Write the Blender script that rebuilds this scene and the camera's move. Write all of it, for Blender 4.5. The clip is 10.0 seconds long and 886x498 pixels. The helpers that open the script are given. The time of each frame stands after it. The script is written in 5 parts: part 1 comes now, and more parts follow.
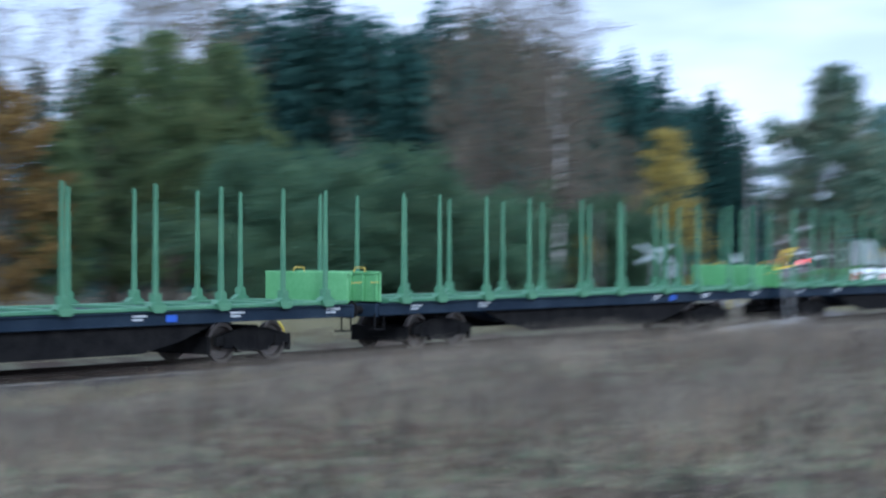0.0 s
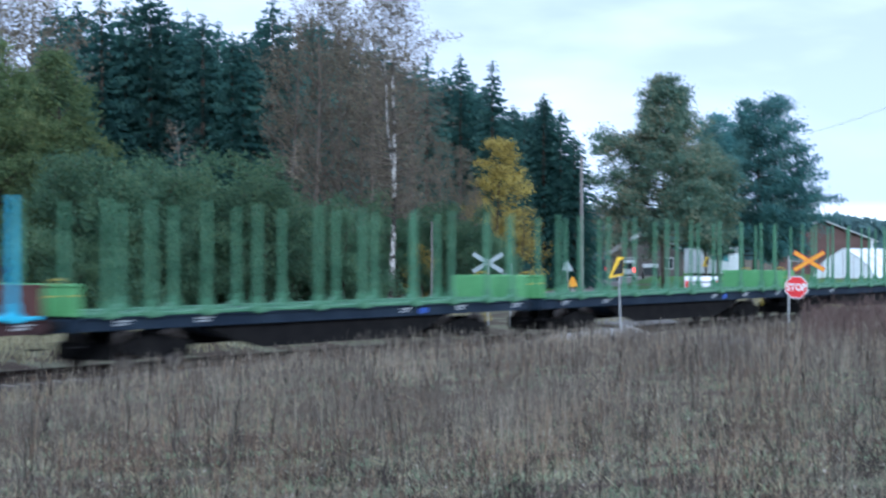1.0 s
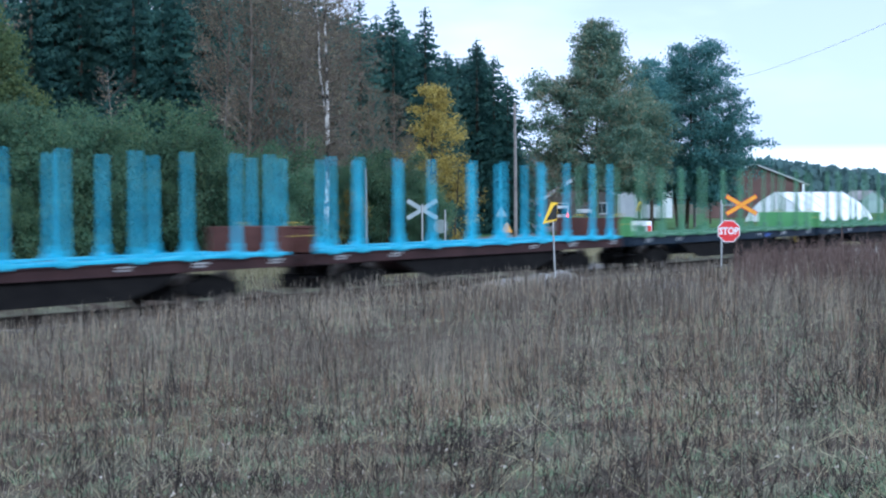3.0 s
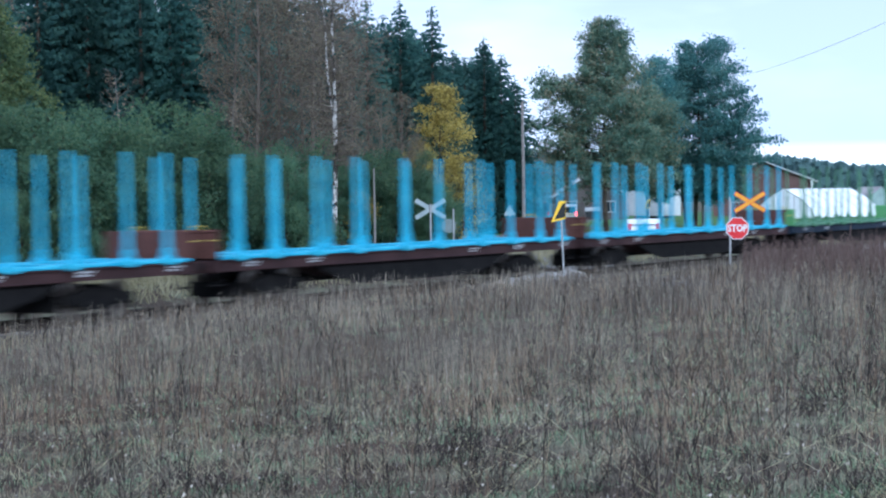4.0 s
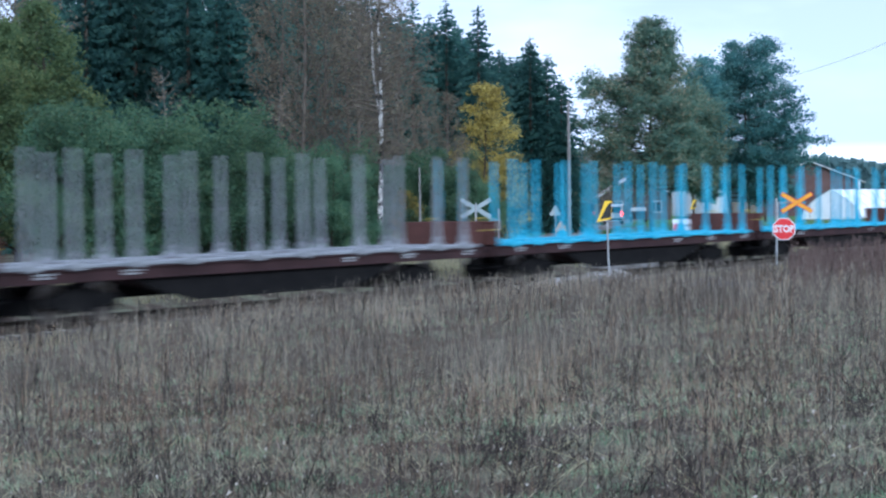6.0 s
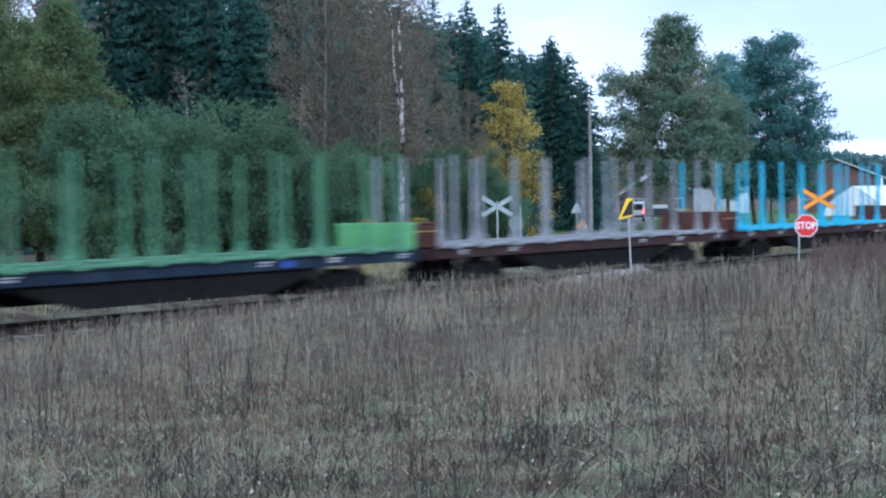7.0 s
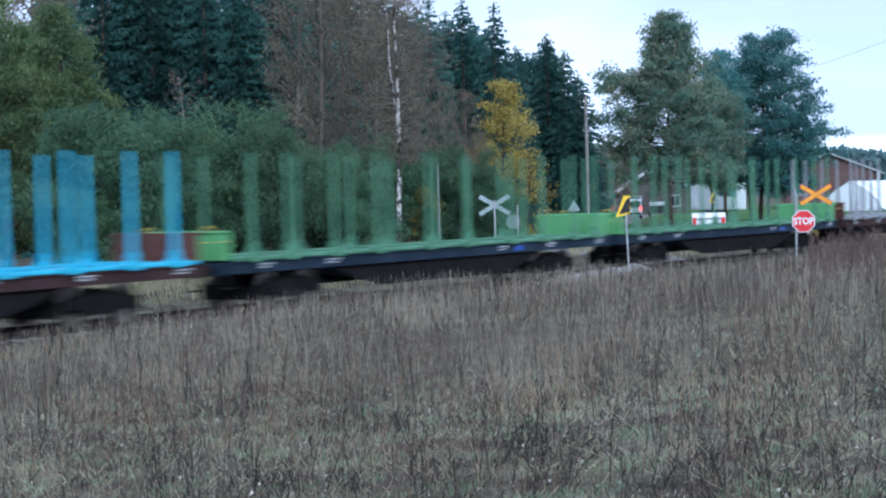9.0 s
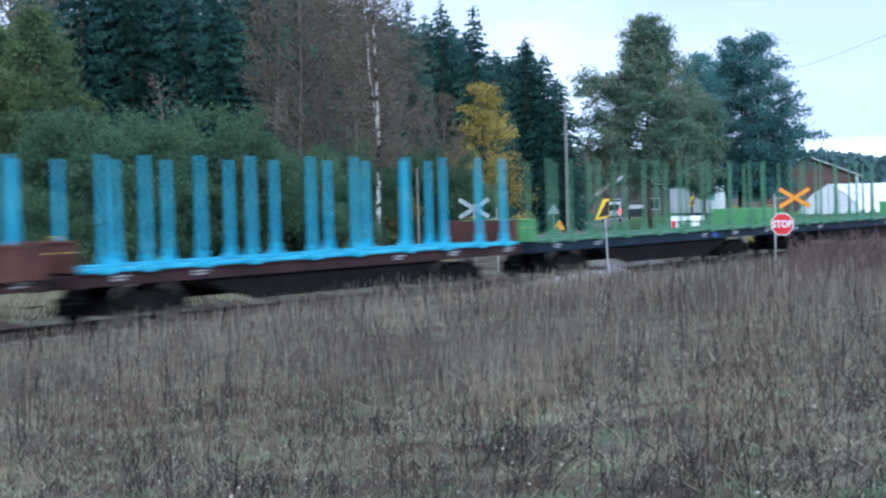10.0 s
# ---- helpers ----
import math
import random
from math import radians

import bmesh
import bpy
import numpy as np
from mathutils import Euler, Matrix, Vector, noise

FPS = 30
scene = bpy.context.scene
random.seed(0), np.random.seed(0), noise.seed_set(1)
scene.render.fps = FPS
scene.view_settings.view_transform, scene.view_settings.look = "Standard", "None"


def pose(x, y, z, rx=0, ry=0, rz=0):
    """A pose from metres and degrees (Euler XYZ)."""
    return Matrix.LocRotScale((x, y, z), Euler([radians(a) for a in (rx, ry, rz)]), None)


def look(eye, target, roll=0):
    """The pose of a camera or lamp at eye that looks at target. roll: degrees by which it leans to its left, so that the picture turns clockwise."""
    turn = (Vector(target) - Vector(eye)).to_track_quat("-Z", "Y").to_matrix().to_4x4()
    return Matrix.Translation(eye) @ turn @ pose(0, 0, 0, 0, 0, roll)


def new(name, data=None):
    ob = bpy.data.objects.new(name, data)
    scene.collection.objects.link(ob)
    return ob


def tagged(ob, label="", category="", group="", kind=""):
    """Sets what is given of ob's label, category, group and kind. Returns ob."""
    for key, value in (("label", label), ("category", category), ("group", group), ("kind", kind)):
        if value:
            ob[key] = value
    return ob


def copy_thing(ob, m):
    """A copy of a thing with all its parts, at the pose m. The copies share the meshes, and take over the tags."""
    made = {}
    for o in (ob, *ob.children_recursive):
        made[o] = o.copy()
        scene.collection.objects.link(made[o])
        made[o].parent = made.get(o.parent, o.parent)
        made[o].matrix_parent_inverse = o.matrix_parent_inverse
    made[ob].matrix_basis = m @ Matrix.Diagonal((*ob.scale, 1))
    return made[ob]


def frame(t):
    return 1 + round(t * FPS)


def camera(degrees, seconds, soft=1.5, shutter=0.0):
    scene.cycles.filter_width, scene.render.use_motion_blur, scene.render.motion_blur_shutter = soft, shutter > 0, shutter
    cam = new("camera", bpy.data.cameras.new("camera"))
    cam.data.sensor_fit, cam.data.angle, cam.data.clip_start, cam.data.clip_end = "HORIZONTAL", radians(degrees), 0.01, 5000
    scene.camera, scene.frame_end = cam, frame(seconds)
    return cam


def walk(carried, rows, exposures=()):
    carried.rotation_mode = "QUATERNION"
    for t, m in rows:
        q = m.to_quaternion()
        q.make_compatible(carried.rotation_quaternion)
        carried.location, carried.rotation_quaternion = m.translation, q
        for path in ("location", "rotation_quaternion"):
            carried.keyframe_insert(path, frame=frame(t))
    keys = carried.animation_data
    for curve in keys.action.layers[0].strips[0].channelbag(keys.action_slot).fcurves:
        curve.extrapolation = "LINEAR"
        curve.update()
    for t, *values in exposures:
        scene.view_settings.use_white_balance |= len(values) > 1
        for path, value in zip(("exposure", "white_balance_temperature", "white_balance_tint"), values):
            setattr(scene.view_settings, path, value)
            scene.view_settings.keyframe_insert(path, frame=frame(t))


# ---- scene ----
cam = camera(25.97, 10.0, soft=2.2, shutter=1.1)
PATH = [
    (0, pose(0, 0, 2.77, 89.84, -0.195, -53.435)),
    (0.1, pose(0, 0, 2.77, 90.006, -0.470, -54.778)),
    (0.2, pose(0, 0, 2.77, 90.064, -0.253, -55.999)),
    (0.3, pose(0, 0, 2.77, 90.138, -0.021, -56.868)),
    (0.4, pose(0, 0, 2.77, 90.154, -0.090, -57.472)),
    (0.5, pose(0, 0, 2.77, 90.132, -0.268, -57.859)),
    (0.7, pose(0, 0, 2.77, 90.201, -0.256, -57.990)),
    (1, pose(0, 0, 2.77, 90.131, -0.042, -58.380)),
    (1.2, pose(0, 0, 2.77, 89.923, 0.422, -58.845)),
    (1.3, pose(0, 0, 2.77, 89.753, 0.773, -59.228)),
    (1.5, pose(0, 0, 2.77, 89.311, 0.939, -60.202)),
    (1.7, pose(0, 0, 2.77, 89.040, 0.815, -60.498)),
    (2, pose(0, 0, 2.77, 88.725, 0.208, -60.575)),
    (2.5, pose(0, 0, 2.77, 88.597, 0.072, -60.457)),
    (2.7, pose(0, 0, 2.77, 88.566, 0.200, -60.412)),
    (3.8, pose(0, 0, 2.77, 88.529, 0.818, -60.163)),
    (4, pose(0, 0, 2.77, 88.519, 0.874, -60.099)),
    (4.5, pose(0, 0, 2.77, 88.580, 0.934, -59.961)),
    (5, pose(0, 0, 2.77, 88.582, 0.933, -59.859)),
    (5.2, pose(0, 0, 2.77, 88.561, 0.747, -59.800)),
    (5.5, pose(0, 0, 2.77, 88.540, 0.198, -59.192)),
    (5.7, pose(0, 0, 2.77, 88.530, 0.421, -59.075)),
    (6.8, pose(0, 0, 2.77, 88.469, 0.872, -58.147)),
    (7, pose(0, 0, 2.77, 88.472, 0.912, -58.107)),
    (7.5, pose(0, 0, 2.77, 88.470, 1.191, -58.087)),
    (8, pose(0, 0, 2.77, 88.466, 1.016, -58.108)),
    (8.5, pose(0, 0, 2.77, 88.494, 1.228, -58.127)),
    (9, pose(0, 0, 2.77, 88.451, 1.509, -58.192)),
    (9.5, pose(0, 0, 2.77, 88.473, 1.588, -58.390)),
    (9.7, pose(0, 0, 2.77, 88.500, 1.588, -58.489)),
    (10, pose(0, 0, 2.77, 88.534, 1.562, -58.804)),
]
walk(cam, PATH)

# ---- world and light ----
world = bpy.data.worlds.new("world")
scene.world = world
world.use_nodes = True
wn, wl = world.node_tree.nodes, world.node_tree.links
wn.clear()
w_out, w_bg = wn.new("ShaderNodeOutputWorld"), wn.new("ShaderNodeBackground")
w_sky = wn.new("ShaderNodeTexSky")
w_sky.sky_type = "NISHITA"
w_sky.sun_disc = False
w_sky.sun_elevation, w_sky.sun_rotation = radians(24), radians(150)
w_scale = wn.new("ShaderNodeMix")
w_scale.data_type, w_scale.blend_type = "RGBA", "MULTIPLY"
w_scale.inputs[0].default_value = 1.0
w_scale.inputs[7].default_value = (0.12, 0.12, 0.12, 1)
w_co, w_map, w_noise, w_ramp = (wn.new(k) for k in ("ShaderNodeTexCoord", "ShaderNodeMapping", "ShaderNodeTexNoise", "ShaderNodeValToRGB"))
w_map.inputs["Scale"].default_value = (1.5, 1.5, 5.5)
w_map.inputs["Location"].default_value = (0.0, 0.9, 0.25)
w_noise.inputs["Scale"].default_value, w_noise.inputs["Detail"].default_value, w_noise.inputs["Roughness"].default_value = 2.0, 6, 0.45
w_ramp.color_ramp.elements[0].position, w_ramp.color_ramp.elements[0].color = 0.40, (0.40, 0.41, 0.505, 1)
w_ramp.color_ramp.elements[1].position, w_ramp.color_ramp.elements[1].color = 0.64, (0.93, 0.87, 0.90, 1)
w_mix = wn.new("ShaderNodeMix")
w_mix.data_type = "RGBA"
w_mix.inputs[0].default_value = 0.88
# the clear bright strip that runs along the horizon under the cloud deck, and the deck's grey-blue base above it
w_sep, w_edge, w_low, w_strip = (wn.new(k) for k in ("ShaderNodeSeparateXYZ", "ShaderNodeValToRGB", "ShaderNodeMix", "ShaderNodeMix"))
ee = w_edge.color_ramp.elements
ee[0].position, ee[0].color = 0.0, (0.9, 0.9, 0.9, 1)
ee[1].position, ee[1].color = 0.16, (0.0, 0.0, 0.0, 1)
for p, v in ((0.019, 0.9), (0.026, 0.0)):
    ee.new(p).color = (v, v, v, 1)
w_strip.data_type = "RGBA"
w_strip.inputs[7].default_value = (1.0, 1.0, 1.02, 1)
w_base = wn.new("ShaderNodeValToRGB")
be = w_base.color_ramp.elements
be[0].position, be[0].color = 0.035, (0.75, 0.75, 0.75, 1)
be[1].position, be[1].color = 0.11, (0.0, 0.0, 0.0, 1)
w_low.data_type = "RGBA"
w_low.inputs[7].default_value = (0.47, 0.51, 0.64, 1)
for a, b in ((w_sky.outputs[0], w_scale.inputs[6]), (w_co.outputs["Generated"], w_map.inputs[0]), (w_map.outputs[0], w_noise.inputs[0]),
             (w_noise.outputs[0], w_ramp.inputs[0]), (w_scale.outputs[2], w_mix.inputs[6]), (w_ramp.outputs[0], w_mix.inputs[7]),
             (w_co.outputs["Generated"], w_sep.inputs[0]), (w_sep.outputs[2], w_edge.inputs[0]), (w_sep.outputs[2], w_base.inputs[0]),
             (w_mix.outputs[2], w_low.inputs[6]), (w_base.outputs[0], w_low.inputs[0]), (w_low.outputs[2], w_strip.inputs[6]),
             (w_edge.outputs[0], w_strip.inputs[0]), (w_strip.outputs[2], w_bg.inputs[0]), (w_bg.outputs[0], w_out.inputs[0])):
    wl.new(a, b)
w_bg.inputs[1].default_value = 1.0
sun_data = bpy.data.lights.new("sun", "SUN")
sun_data.energy, sun_data.angle, sun_data.color = 1.15, radians(14), (1.0, 0.97, 0.92)
sun = new("sun", sun_data)
sun.matrix_world = look((-30, -60, 55), (60, 30, 0))
scene.view_settings.exposure = 1.05
scene.view_settings.use_white_balance = True
scene.view_settings.white_balance_temperature, scene.view_settings.white_balance_tint = 5060, 3


# ---- materials ----
def mat(name, c1, c2, scale=3.0, rough=0.8, metal=0.0, bump=0.2, island=0.0, fine=None, spec=0.3, lo=0.52, hi=0.94):
    """Two colours mixed by large and fine noise, with relief; island > 0 varies the brightness from piece to piece."""
    m = bpy.data.materials.new(name)
    m.use_nodes = True
    n, l = m.node_tree.nodes, m.node_tree.links
    b = n["Principled BSDF"]
    co, big, small, add, ramp = (n.new(k) for k in ("ShaderNodeTexCoord", "ShaderNodeTexNoise", "ShaderNodeTexNoise", "ShaderNodeMath", "ShaderNodeValToRGB"))
    big.inputs["Scale"].default_value, big.inputs["Detail"].default_value = scale, 4
    small.inputs["Scale"].default_value, small.inputs["Detail"].default_value = fine or scale * 9, 3
    l.new(co.outputs["Object"], big.inputs[0]), l.new(co.outputs["Object"], small.inputs[0])
    add.operation = "MULTIPLY_ADD"
    l.new(small.outputs[0], add.inputs[0])
    add.inputs[1].default_value = 0.45
    l.new(big.outputs[0], add.inputs[2])
    ramp.color_ramp.elements[0].position, ramp.color_ramp.elements[0].color = lo, (*c1, 1)
    ramp.color_ramp.elements[1].position, ramp.color_ramp.elements[1].color = hi, (*c2, 1)
    l.new(add.outputs[0], ramp.inputs[0])
    out = ramp.outputs[0]
    if island:
        geo, mr, mul = n.new("ShaderNodeNewGeometry"), n.new("ShaderNodeMapRange"), n.new("ShaderNodeMix")
        mr.inputs[3].default_value, mr.inputs[4].default_value = 1 - island, 1 + island
        l.new(geo.outputs["Random Per Island"], mr.inputs[0])
        mul.data_type, mul.blend_type = "RGBA", "MULTIPLY"
        mul.inputs[0].default_value = 1.0
        l.new(out, mul.inputs[6]), l.new(mr.outputs[0], mul.inputs[7])
        out = mul.outputs[2]
    l.new(out, b.inputs["Base Color"])
    b.inputs["Roughness"].default_value, b.inputs["Metallic"].default_value = rough, metal
    b.inputs["Specular IOR Level"].default_value = spec
    if bump:
        bp = n.new("ShaderNodeBump")
        bp.inputs["Strength"].default_value, bp.inputs["Distance"].default_value = bump, 0.02
        l.new(small.outputs[0], bp.inputs["Height"]), l.new(bp.outputs[0], b.inputs["Normal"])
    return m


def leaf_mat(name, colours, rough=0.75, thin=0.4):
    """Leaf colours picked leaf by leaf, with a slow drift through the crown and from tree to tree."""
    m = bpy.data.materials.new(name)
    m.use_nodes = True
    n, l = m.node_tree.nodes, m.node_tree.links
    b = n["Principled BSDF"]
    geo, info, co, noise_t, add, ramp, hsv = (n.new(k) for k in ("ShaderNodeNewGeometry", "ShaderNodeObjectInfo", "ShaderNodeTexCoord", "ShaderNodeTexNoise",
                                                           "ShaderNodeMath", "ShaderNodeValToRGB", "ShaderNodeHueSaturation"))
    noise_t.inputs["Scale"].default_value = 0.5
    l.new(co.outputs["Object"], noise_t.inputs[0])
    add.operation = "MULTIPLY_ADD"
    l.new(geo.outputs["Random Per Island"], add.inputs[0])
    add.inputs[1].default_value = 0.5
    l.new(noise_t.outputs[0], add.inputs[2])
    els = ramp.color_ramp.elements
    while len(els) < len(colours):
        els.new(0.5)
    for i, c in enumerate(colours):
        els[i].position, els[i].color = 0.42 + 0.66 * i / (len(colours) - 1), (*c, 1)
    l.new(add.outputs[0], ramp.inputs[0])
    mr = n.new("ShaderNodeMapRange")
    mr.inputs[3].default_value, mr.inputs[4].default_value = 0.75, 1.25
    l.new(info.outputs["Random"], mr.inputs[0]), l.new(mr.outputs[0], hsv.inputs["Value"]), l.new(ramp.outputs[0], hsv.inputs["Color"])
    l.new(hsv.outputs[0], b.inputs["Base Color"])
    b.inputs["Roughness"].default_value, b.inputs["Specular IOR Level"].default_value = rough, 0.2
    if thin:
        tr, mx, sat = n.new("ShaderNodeBsdfTranslucent"), n.new("ShaderNodeMixShader"), n.new("ShaderNodeHueSaturation")
        sat.inputs["Value"].default_value = 1.15
        l.new(hsv.outputs[0], sat.inputs["Color"]), l.new(sat.outputs[0], tr.inputs[0])
        mx.inputs[0].default_value = thin
        l.new(b.outputs[0], mx.inputs[1]), l.new(tr.outputs[0], mx.inputs[2])
        l.new(mx.outputs[0], n["Material Output"].inputs[0])
    return m


def glow(name, colour, strength):
    m = bpy.data.materials.new(name)
    m.use_nodes = True
    b = m.node_tree.nodes["Principled BSDF"]
    b.inputs["Base Color"].default_value = (*colour, 1)
    b.inputs["Emission Color"].default_value, b.inputs["Emission Strength"].default_value = (*colour, 1), strength
    return m


M_SOIL = mat("dry_field_soil", (0.062, 0.046, 0.036), (0.165, 0.170, 0.112), 0.9, 0.95, bump=0.8, fine=9, spec=0.1, lo=0.64, hi=0.92)
M_WEED = leaf_mat("dry_weed_stems", [(0.052, 0.043, 0.036), (0.106, 0.088, 0.075), (0.186, 0.159, 0.130), (0.41, 0.365, 0.29)], 0.9, 0.0)
M_DARKWEED = leaf_mat("dark_dead_stems", [(0.014, 0.012, 0.011), (0.03, 0.025, 0.022), (0.06, 0.05, 0.042)], 0.9, 0.0)
M_GRASS = leaf_mat("field_grass", [(0.072, 0.060, 0.047), (0.164, 0.140, 0.103), (0.349, 0.310, 0.225), (0.205, 0.250, 0.161)], 0.9)
M_LITTER = mat("pale_dry_leaf", (0.32, 0.29, 0.24), (0.5, 0.46, 0.4), 3, 0.8, bump=0)
M_RUST = leaf_mat("rust_brown_stalks", [(0.092, 0.060, 0.041), (0.175, 0.118, 0.082), (0.277, 0.200, 0.137), (0.421, 0.330, 0.229)], 0.9, 0.0)
M_TUFT = leaf_mat("moss_green_tufts", [(0.078, 0.128, 0.075), (0.130, 0.196, 0.114), (0.196, 0.268, 0.165), (0.31, 0.345, 0.225)], 0.9)
M_STRAW = leaf_mat("straw_grass", [(0.24, 0.22, 0.13), (0.37, 0.34, 0.21), (0.46, 0.43, 0.29)], 0.9)
M_SHRUB = leaf_mat("red_brown_twigs", [(0.075, 0.05, 0.046), (0.13, 0.09, 0.08), (0.19, 0.14, 0.12)], 0.9, 0.0)
M_MEADOW = mat("green_meadow", (0.045, 0.11, 0.03), (0.08, 0.16, 0.045), 0.08, 0.9, bump=0.4, fine=4, spec=0.1)
M_GRAVEL = mat("road_gravel", (0.12, 0.115, 0.11), (0.24, 0.23, 0.21), 0.6, 0.95, bump=0.6, fine=18, spec=0.15)
M_BALLAST = mat("track_ballast", (0.035, 0.032, 0.03), (0.10, 0.092, 0.085), 2.0, 0.95, bump=1.0, fine=16, spec=0.15)
M_SLEEPER = mat("concrete_sleeper", (0.16, 0.15, 0.14), (0.3, 0.28, 0.26), 3, 0.9)
M_RAIL = mat("rusty_rail", (0.02, 0.016, 0.014), (0.055, 0.04, 0.032), 4, 0.6, 0.6)
M_GREEN = mat("green_wagon_paint", (0.058, 0.155, 0.09), (0.10, 0.222, 0.126), 1.2, 0.5, bump=0.08, fine=14)
M_GREENBOARD = mat("light_green_board_paint", (0.10, 0.28, 0.105), (0.16, 0.37, 0.16), 1.0, 0.5, bump=0.08, fine=14)
M_NAVY = mat("dark_blue_sill_paint", (0.007, 0.014, 0.028), (0.020, 0.032, 0.050), 1.1, 0.7, bump=0.1, fine=12, spec=0.15)
M_BLUE = mat("blue_stake_paint", (0.04, 0.29, 0.46), (0.09, 0.45, 0.62), 1.2, 0.5, bump=0.08, fine=14)
M_BROWN = mat("red_brown_wagon_paint", (0.055, 0.026, 0.022), (0.112, 0.050, 0.042), 1.2, 0.75, bump=0.15, fine=12, spec=0.2)
M_BROWNSILL = mat("dark_brown_sill_paint", (0.026, 0.014, 0.015), (0.050, 0.026, 0.027), 1.2, 0.75, bump=0.15, fine=12, spec=0.15)
M_GREY = mat("bare_steel_stakes", (0.18, 0.19, 0.21), (0.33, 0.34, 0.36), 1.4, 0.5, 0.3, bump=0.1, fine=14)
M_BLACK = mat("oily_black_steel", (0.006, 0.006, 0.007), (0.018, 0.017, 0.017), 2.2, 0.9, 0.0, bump=0.3, spec=0.05)
M_TREAD = mat("worn_wheel_steel", (0.10, 0.085, 0.075), (0.2, 0.18, 0.17), 4, 0.35, 0.8)
M_YELLOW = mat("yellow_handrail_paint", (0.38, 0.29, 0.05), (0.5, 0.4, 0.08), 3, 0.5, bump=0.05)
M_LABEL = mat("white_stencil_paint", (0.3, 0.32, 0.34), (0.5, 0.52, 0.54), 3, 0.6, bump=0)
M_BARK = mat("grey_brown_bark", (0.035, 0.028, 0.022), (0.095, 0.08, 0.065), 2.0, 0.95, bump=0.8, fine=10, spec=0.1)
M_REDBARK = mat("red_brown_twig_bark", (0.098, 0.082, 0.066), (0.182, 0.156, 0.134), 2.0, 0.95, bump=0.4, fine=10, spec=0.1)
M_BIRCH = mat("birch_bark", (0.045, 0.041, 0.038), (0.5, 0.48, 0.46), 1.6, 0.85, bump=0.4, fine=6.5, spec=0.15, lo=0.66, hi=0.8)
M_ALDERDARK = leaf_mat("dark_alder_leaves", [(0.055, 0.142, 0.150), (0.078, 0.182, 0.184), (0.102, 0.214, 0.202), (0.135, 0.236, 0.208)])
M_SPRUCE = leaf_mat("spruce_needles", [(0.034, 0.084, 0.082), (0.046, 0.112, 0.104), (0.060, 0.134, 0.118), (0.078, 0.156, 0.128)])
M_ALDER = leaf_mat("dull_green_leaves", [(0.088, 0.160, 0.130), (0.118, 0.198, 0.150), (0.170, 0.226, 0.156), (0.260, 0.242, 0.165)])
M_BUSH = leaf_mat("bush_leaves", [(0.060, 0.118, 0.074), (0.075, 0.140, 0.085), (0.096, 0.162, 0.090), (0.126, 0.184, 0.096)], thin=0.5)
M_OLIVE = leaf_mat("olive_autumn_leaves", [(0.055, 0.090, 0.046), (0.086, 0.132, 0.062), (0.124, 0.168, 0.070), (0.168, 0.196, 0.080)])
M_BROWNLEAF = leaf_mat("brown_autumn_leaves", [(0.080, 0.070, 0.052), (0.124, 0.106, 0.078), (0.172, 0.146, 0.104), (0.232, 0.202, 0.144)])
M_ORANGE = leaf_mat("orange_brown_leaves", [(0.10, 0.070, 0.030), (0.16, 0.106, 0.040), (0.23, 0.150, 0.050), (0.30, 0.205, 0.07)])
M_GOLD = leaf_mat("golden_leaves", [(0.15, 0.12, 0.04), (0.25, 0.20, 0.055), (0.36, 0.29, 0.075), (0.46, 0.39, 0.12)])
# distance haze is mixed into these ridge colours, pale and bluish
M_HAZEWOOD = leaf_mat("hazed_far_forest", [(0.09, 0.16, 0.165), (0.105, 0.175, 0.178), (0.12, 0.19, 0.188)])
M_BARN = mat("red_brown_barn_boards", (0.085, 0.05, 0.046), (0.14, 0.085, 0.078), 0.6, 0.85, fine=6)
M_ROOF = mat("weathered_roof_sheet", (0.2, 0.19, 0.2), (0.33, 0.31, 0.31), 0.4, 0.6, fine=4)
M_DARKWOOD = mat("dark_house_boards", (0.05, 0.046, 0.044), (0.095, 0.085, 0.08), 0.6, 0.85, fine=6)
M_WHITE = mat("white_paint", (0.62, 0.64, 0.66), (0.82, 0.83, 0.84), 0.7, 0.6, bump=0.05)
M_TRIM = mat("weathered_pale_trim", (0.34, 0.35, 0.36), (0.5, 0.51, 0.52), 0.7, 0.7, bump=0.1)
M_TARP = mat("white_tarpaulin", (0.66, 0.7, 0.72), (0.86, 0.88, 0.9), 0.35, 0.45, bump=0.3, fine=2)
M_TEAL = mat("teal_panel", (0.08, 0.28, 0.31), (0.16, 0.42, 0.44), 1, 0.6)
M_DARK = mat("dark_vehicle_paint", (0.018, 0.022, 0.026), (0.04, 0.045, 0.05), 1, 0.35)
M_GLASS = mat("dark_window_glass", (0.012, 0.016, 0.02), (0.03, 0.036, 0.042), 1, 0.12, bump=0)
M_TYRE = mat("tyre_rubber", (0.012, 0.012, 0.012), (0.03, 0.03, 0.03), 4, 0.9)
M_SIGNRED = mat("sign_red", (0.52, 0.022, 0.03), (0.66, 0.04, 0.045), 2, 0.45, bump=0)
M_SIGNORANGE = mat("sign_orange_yellow", (0.66, 0.28, 0.018), (0.78, 0.37, 0.03), 2, 0.45, bump=0)
M_SIGNYELLOW = mat("sign_yellow", (0.72, 0.46, 0.02), (0.85, 0.58, 0.04), 2, 0.45, bump=0)
M_SIGNBACK = mat("sign_back_aluminium", (0.24, 0.29, 0.3), (0.36, 0.41, 0.42), 2, 0.5, 0.3, bump=0)
M_PLATEBACK = mat("dull_sign_back", (0.14, 0.18, 0.18), (0.22, 0.26, 0.26), 2, 0.6, 0.2, bump=0)
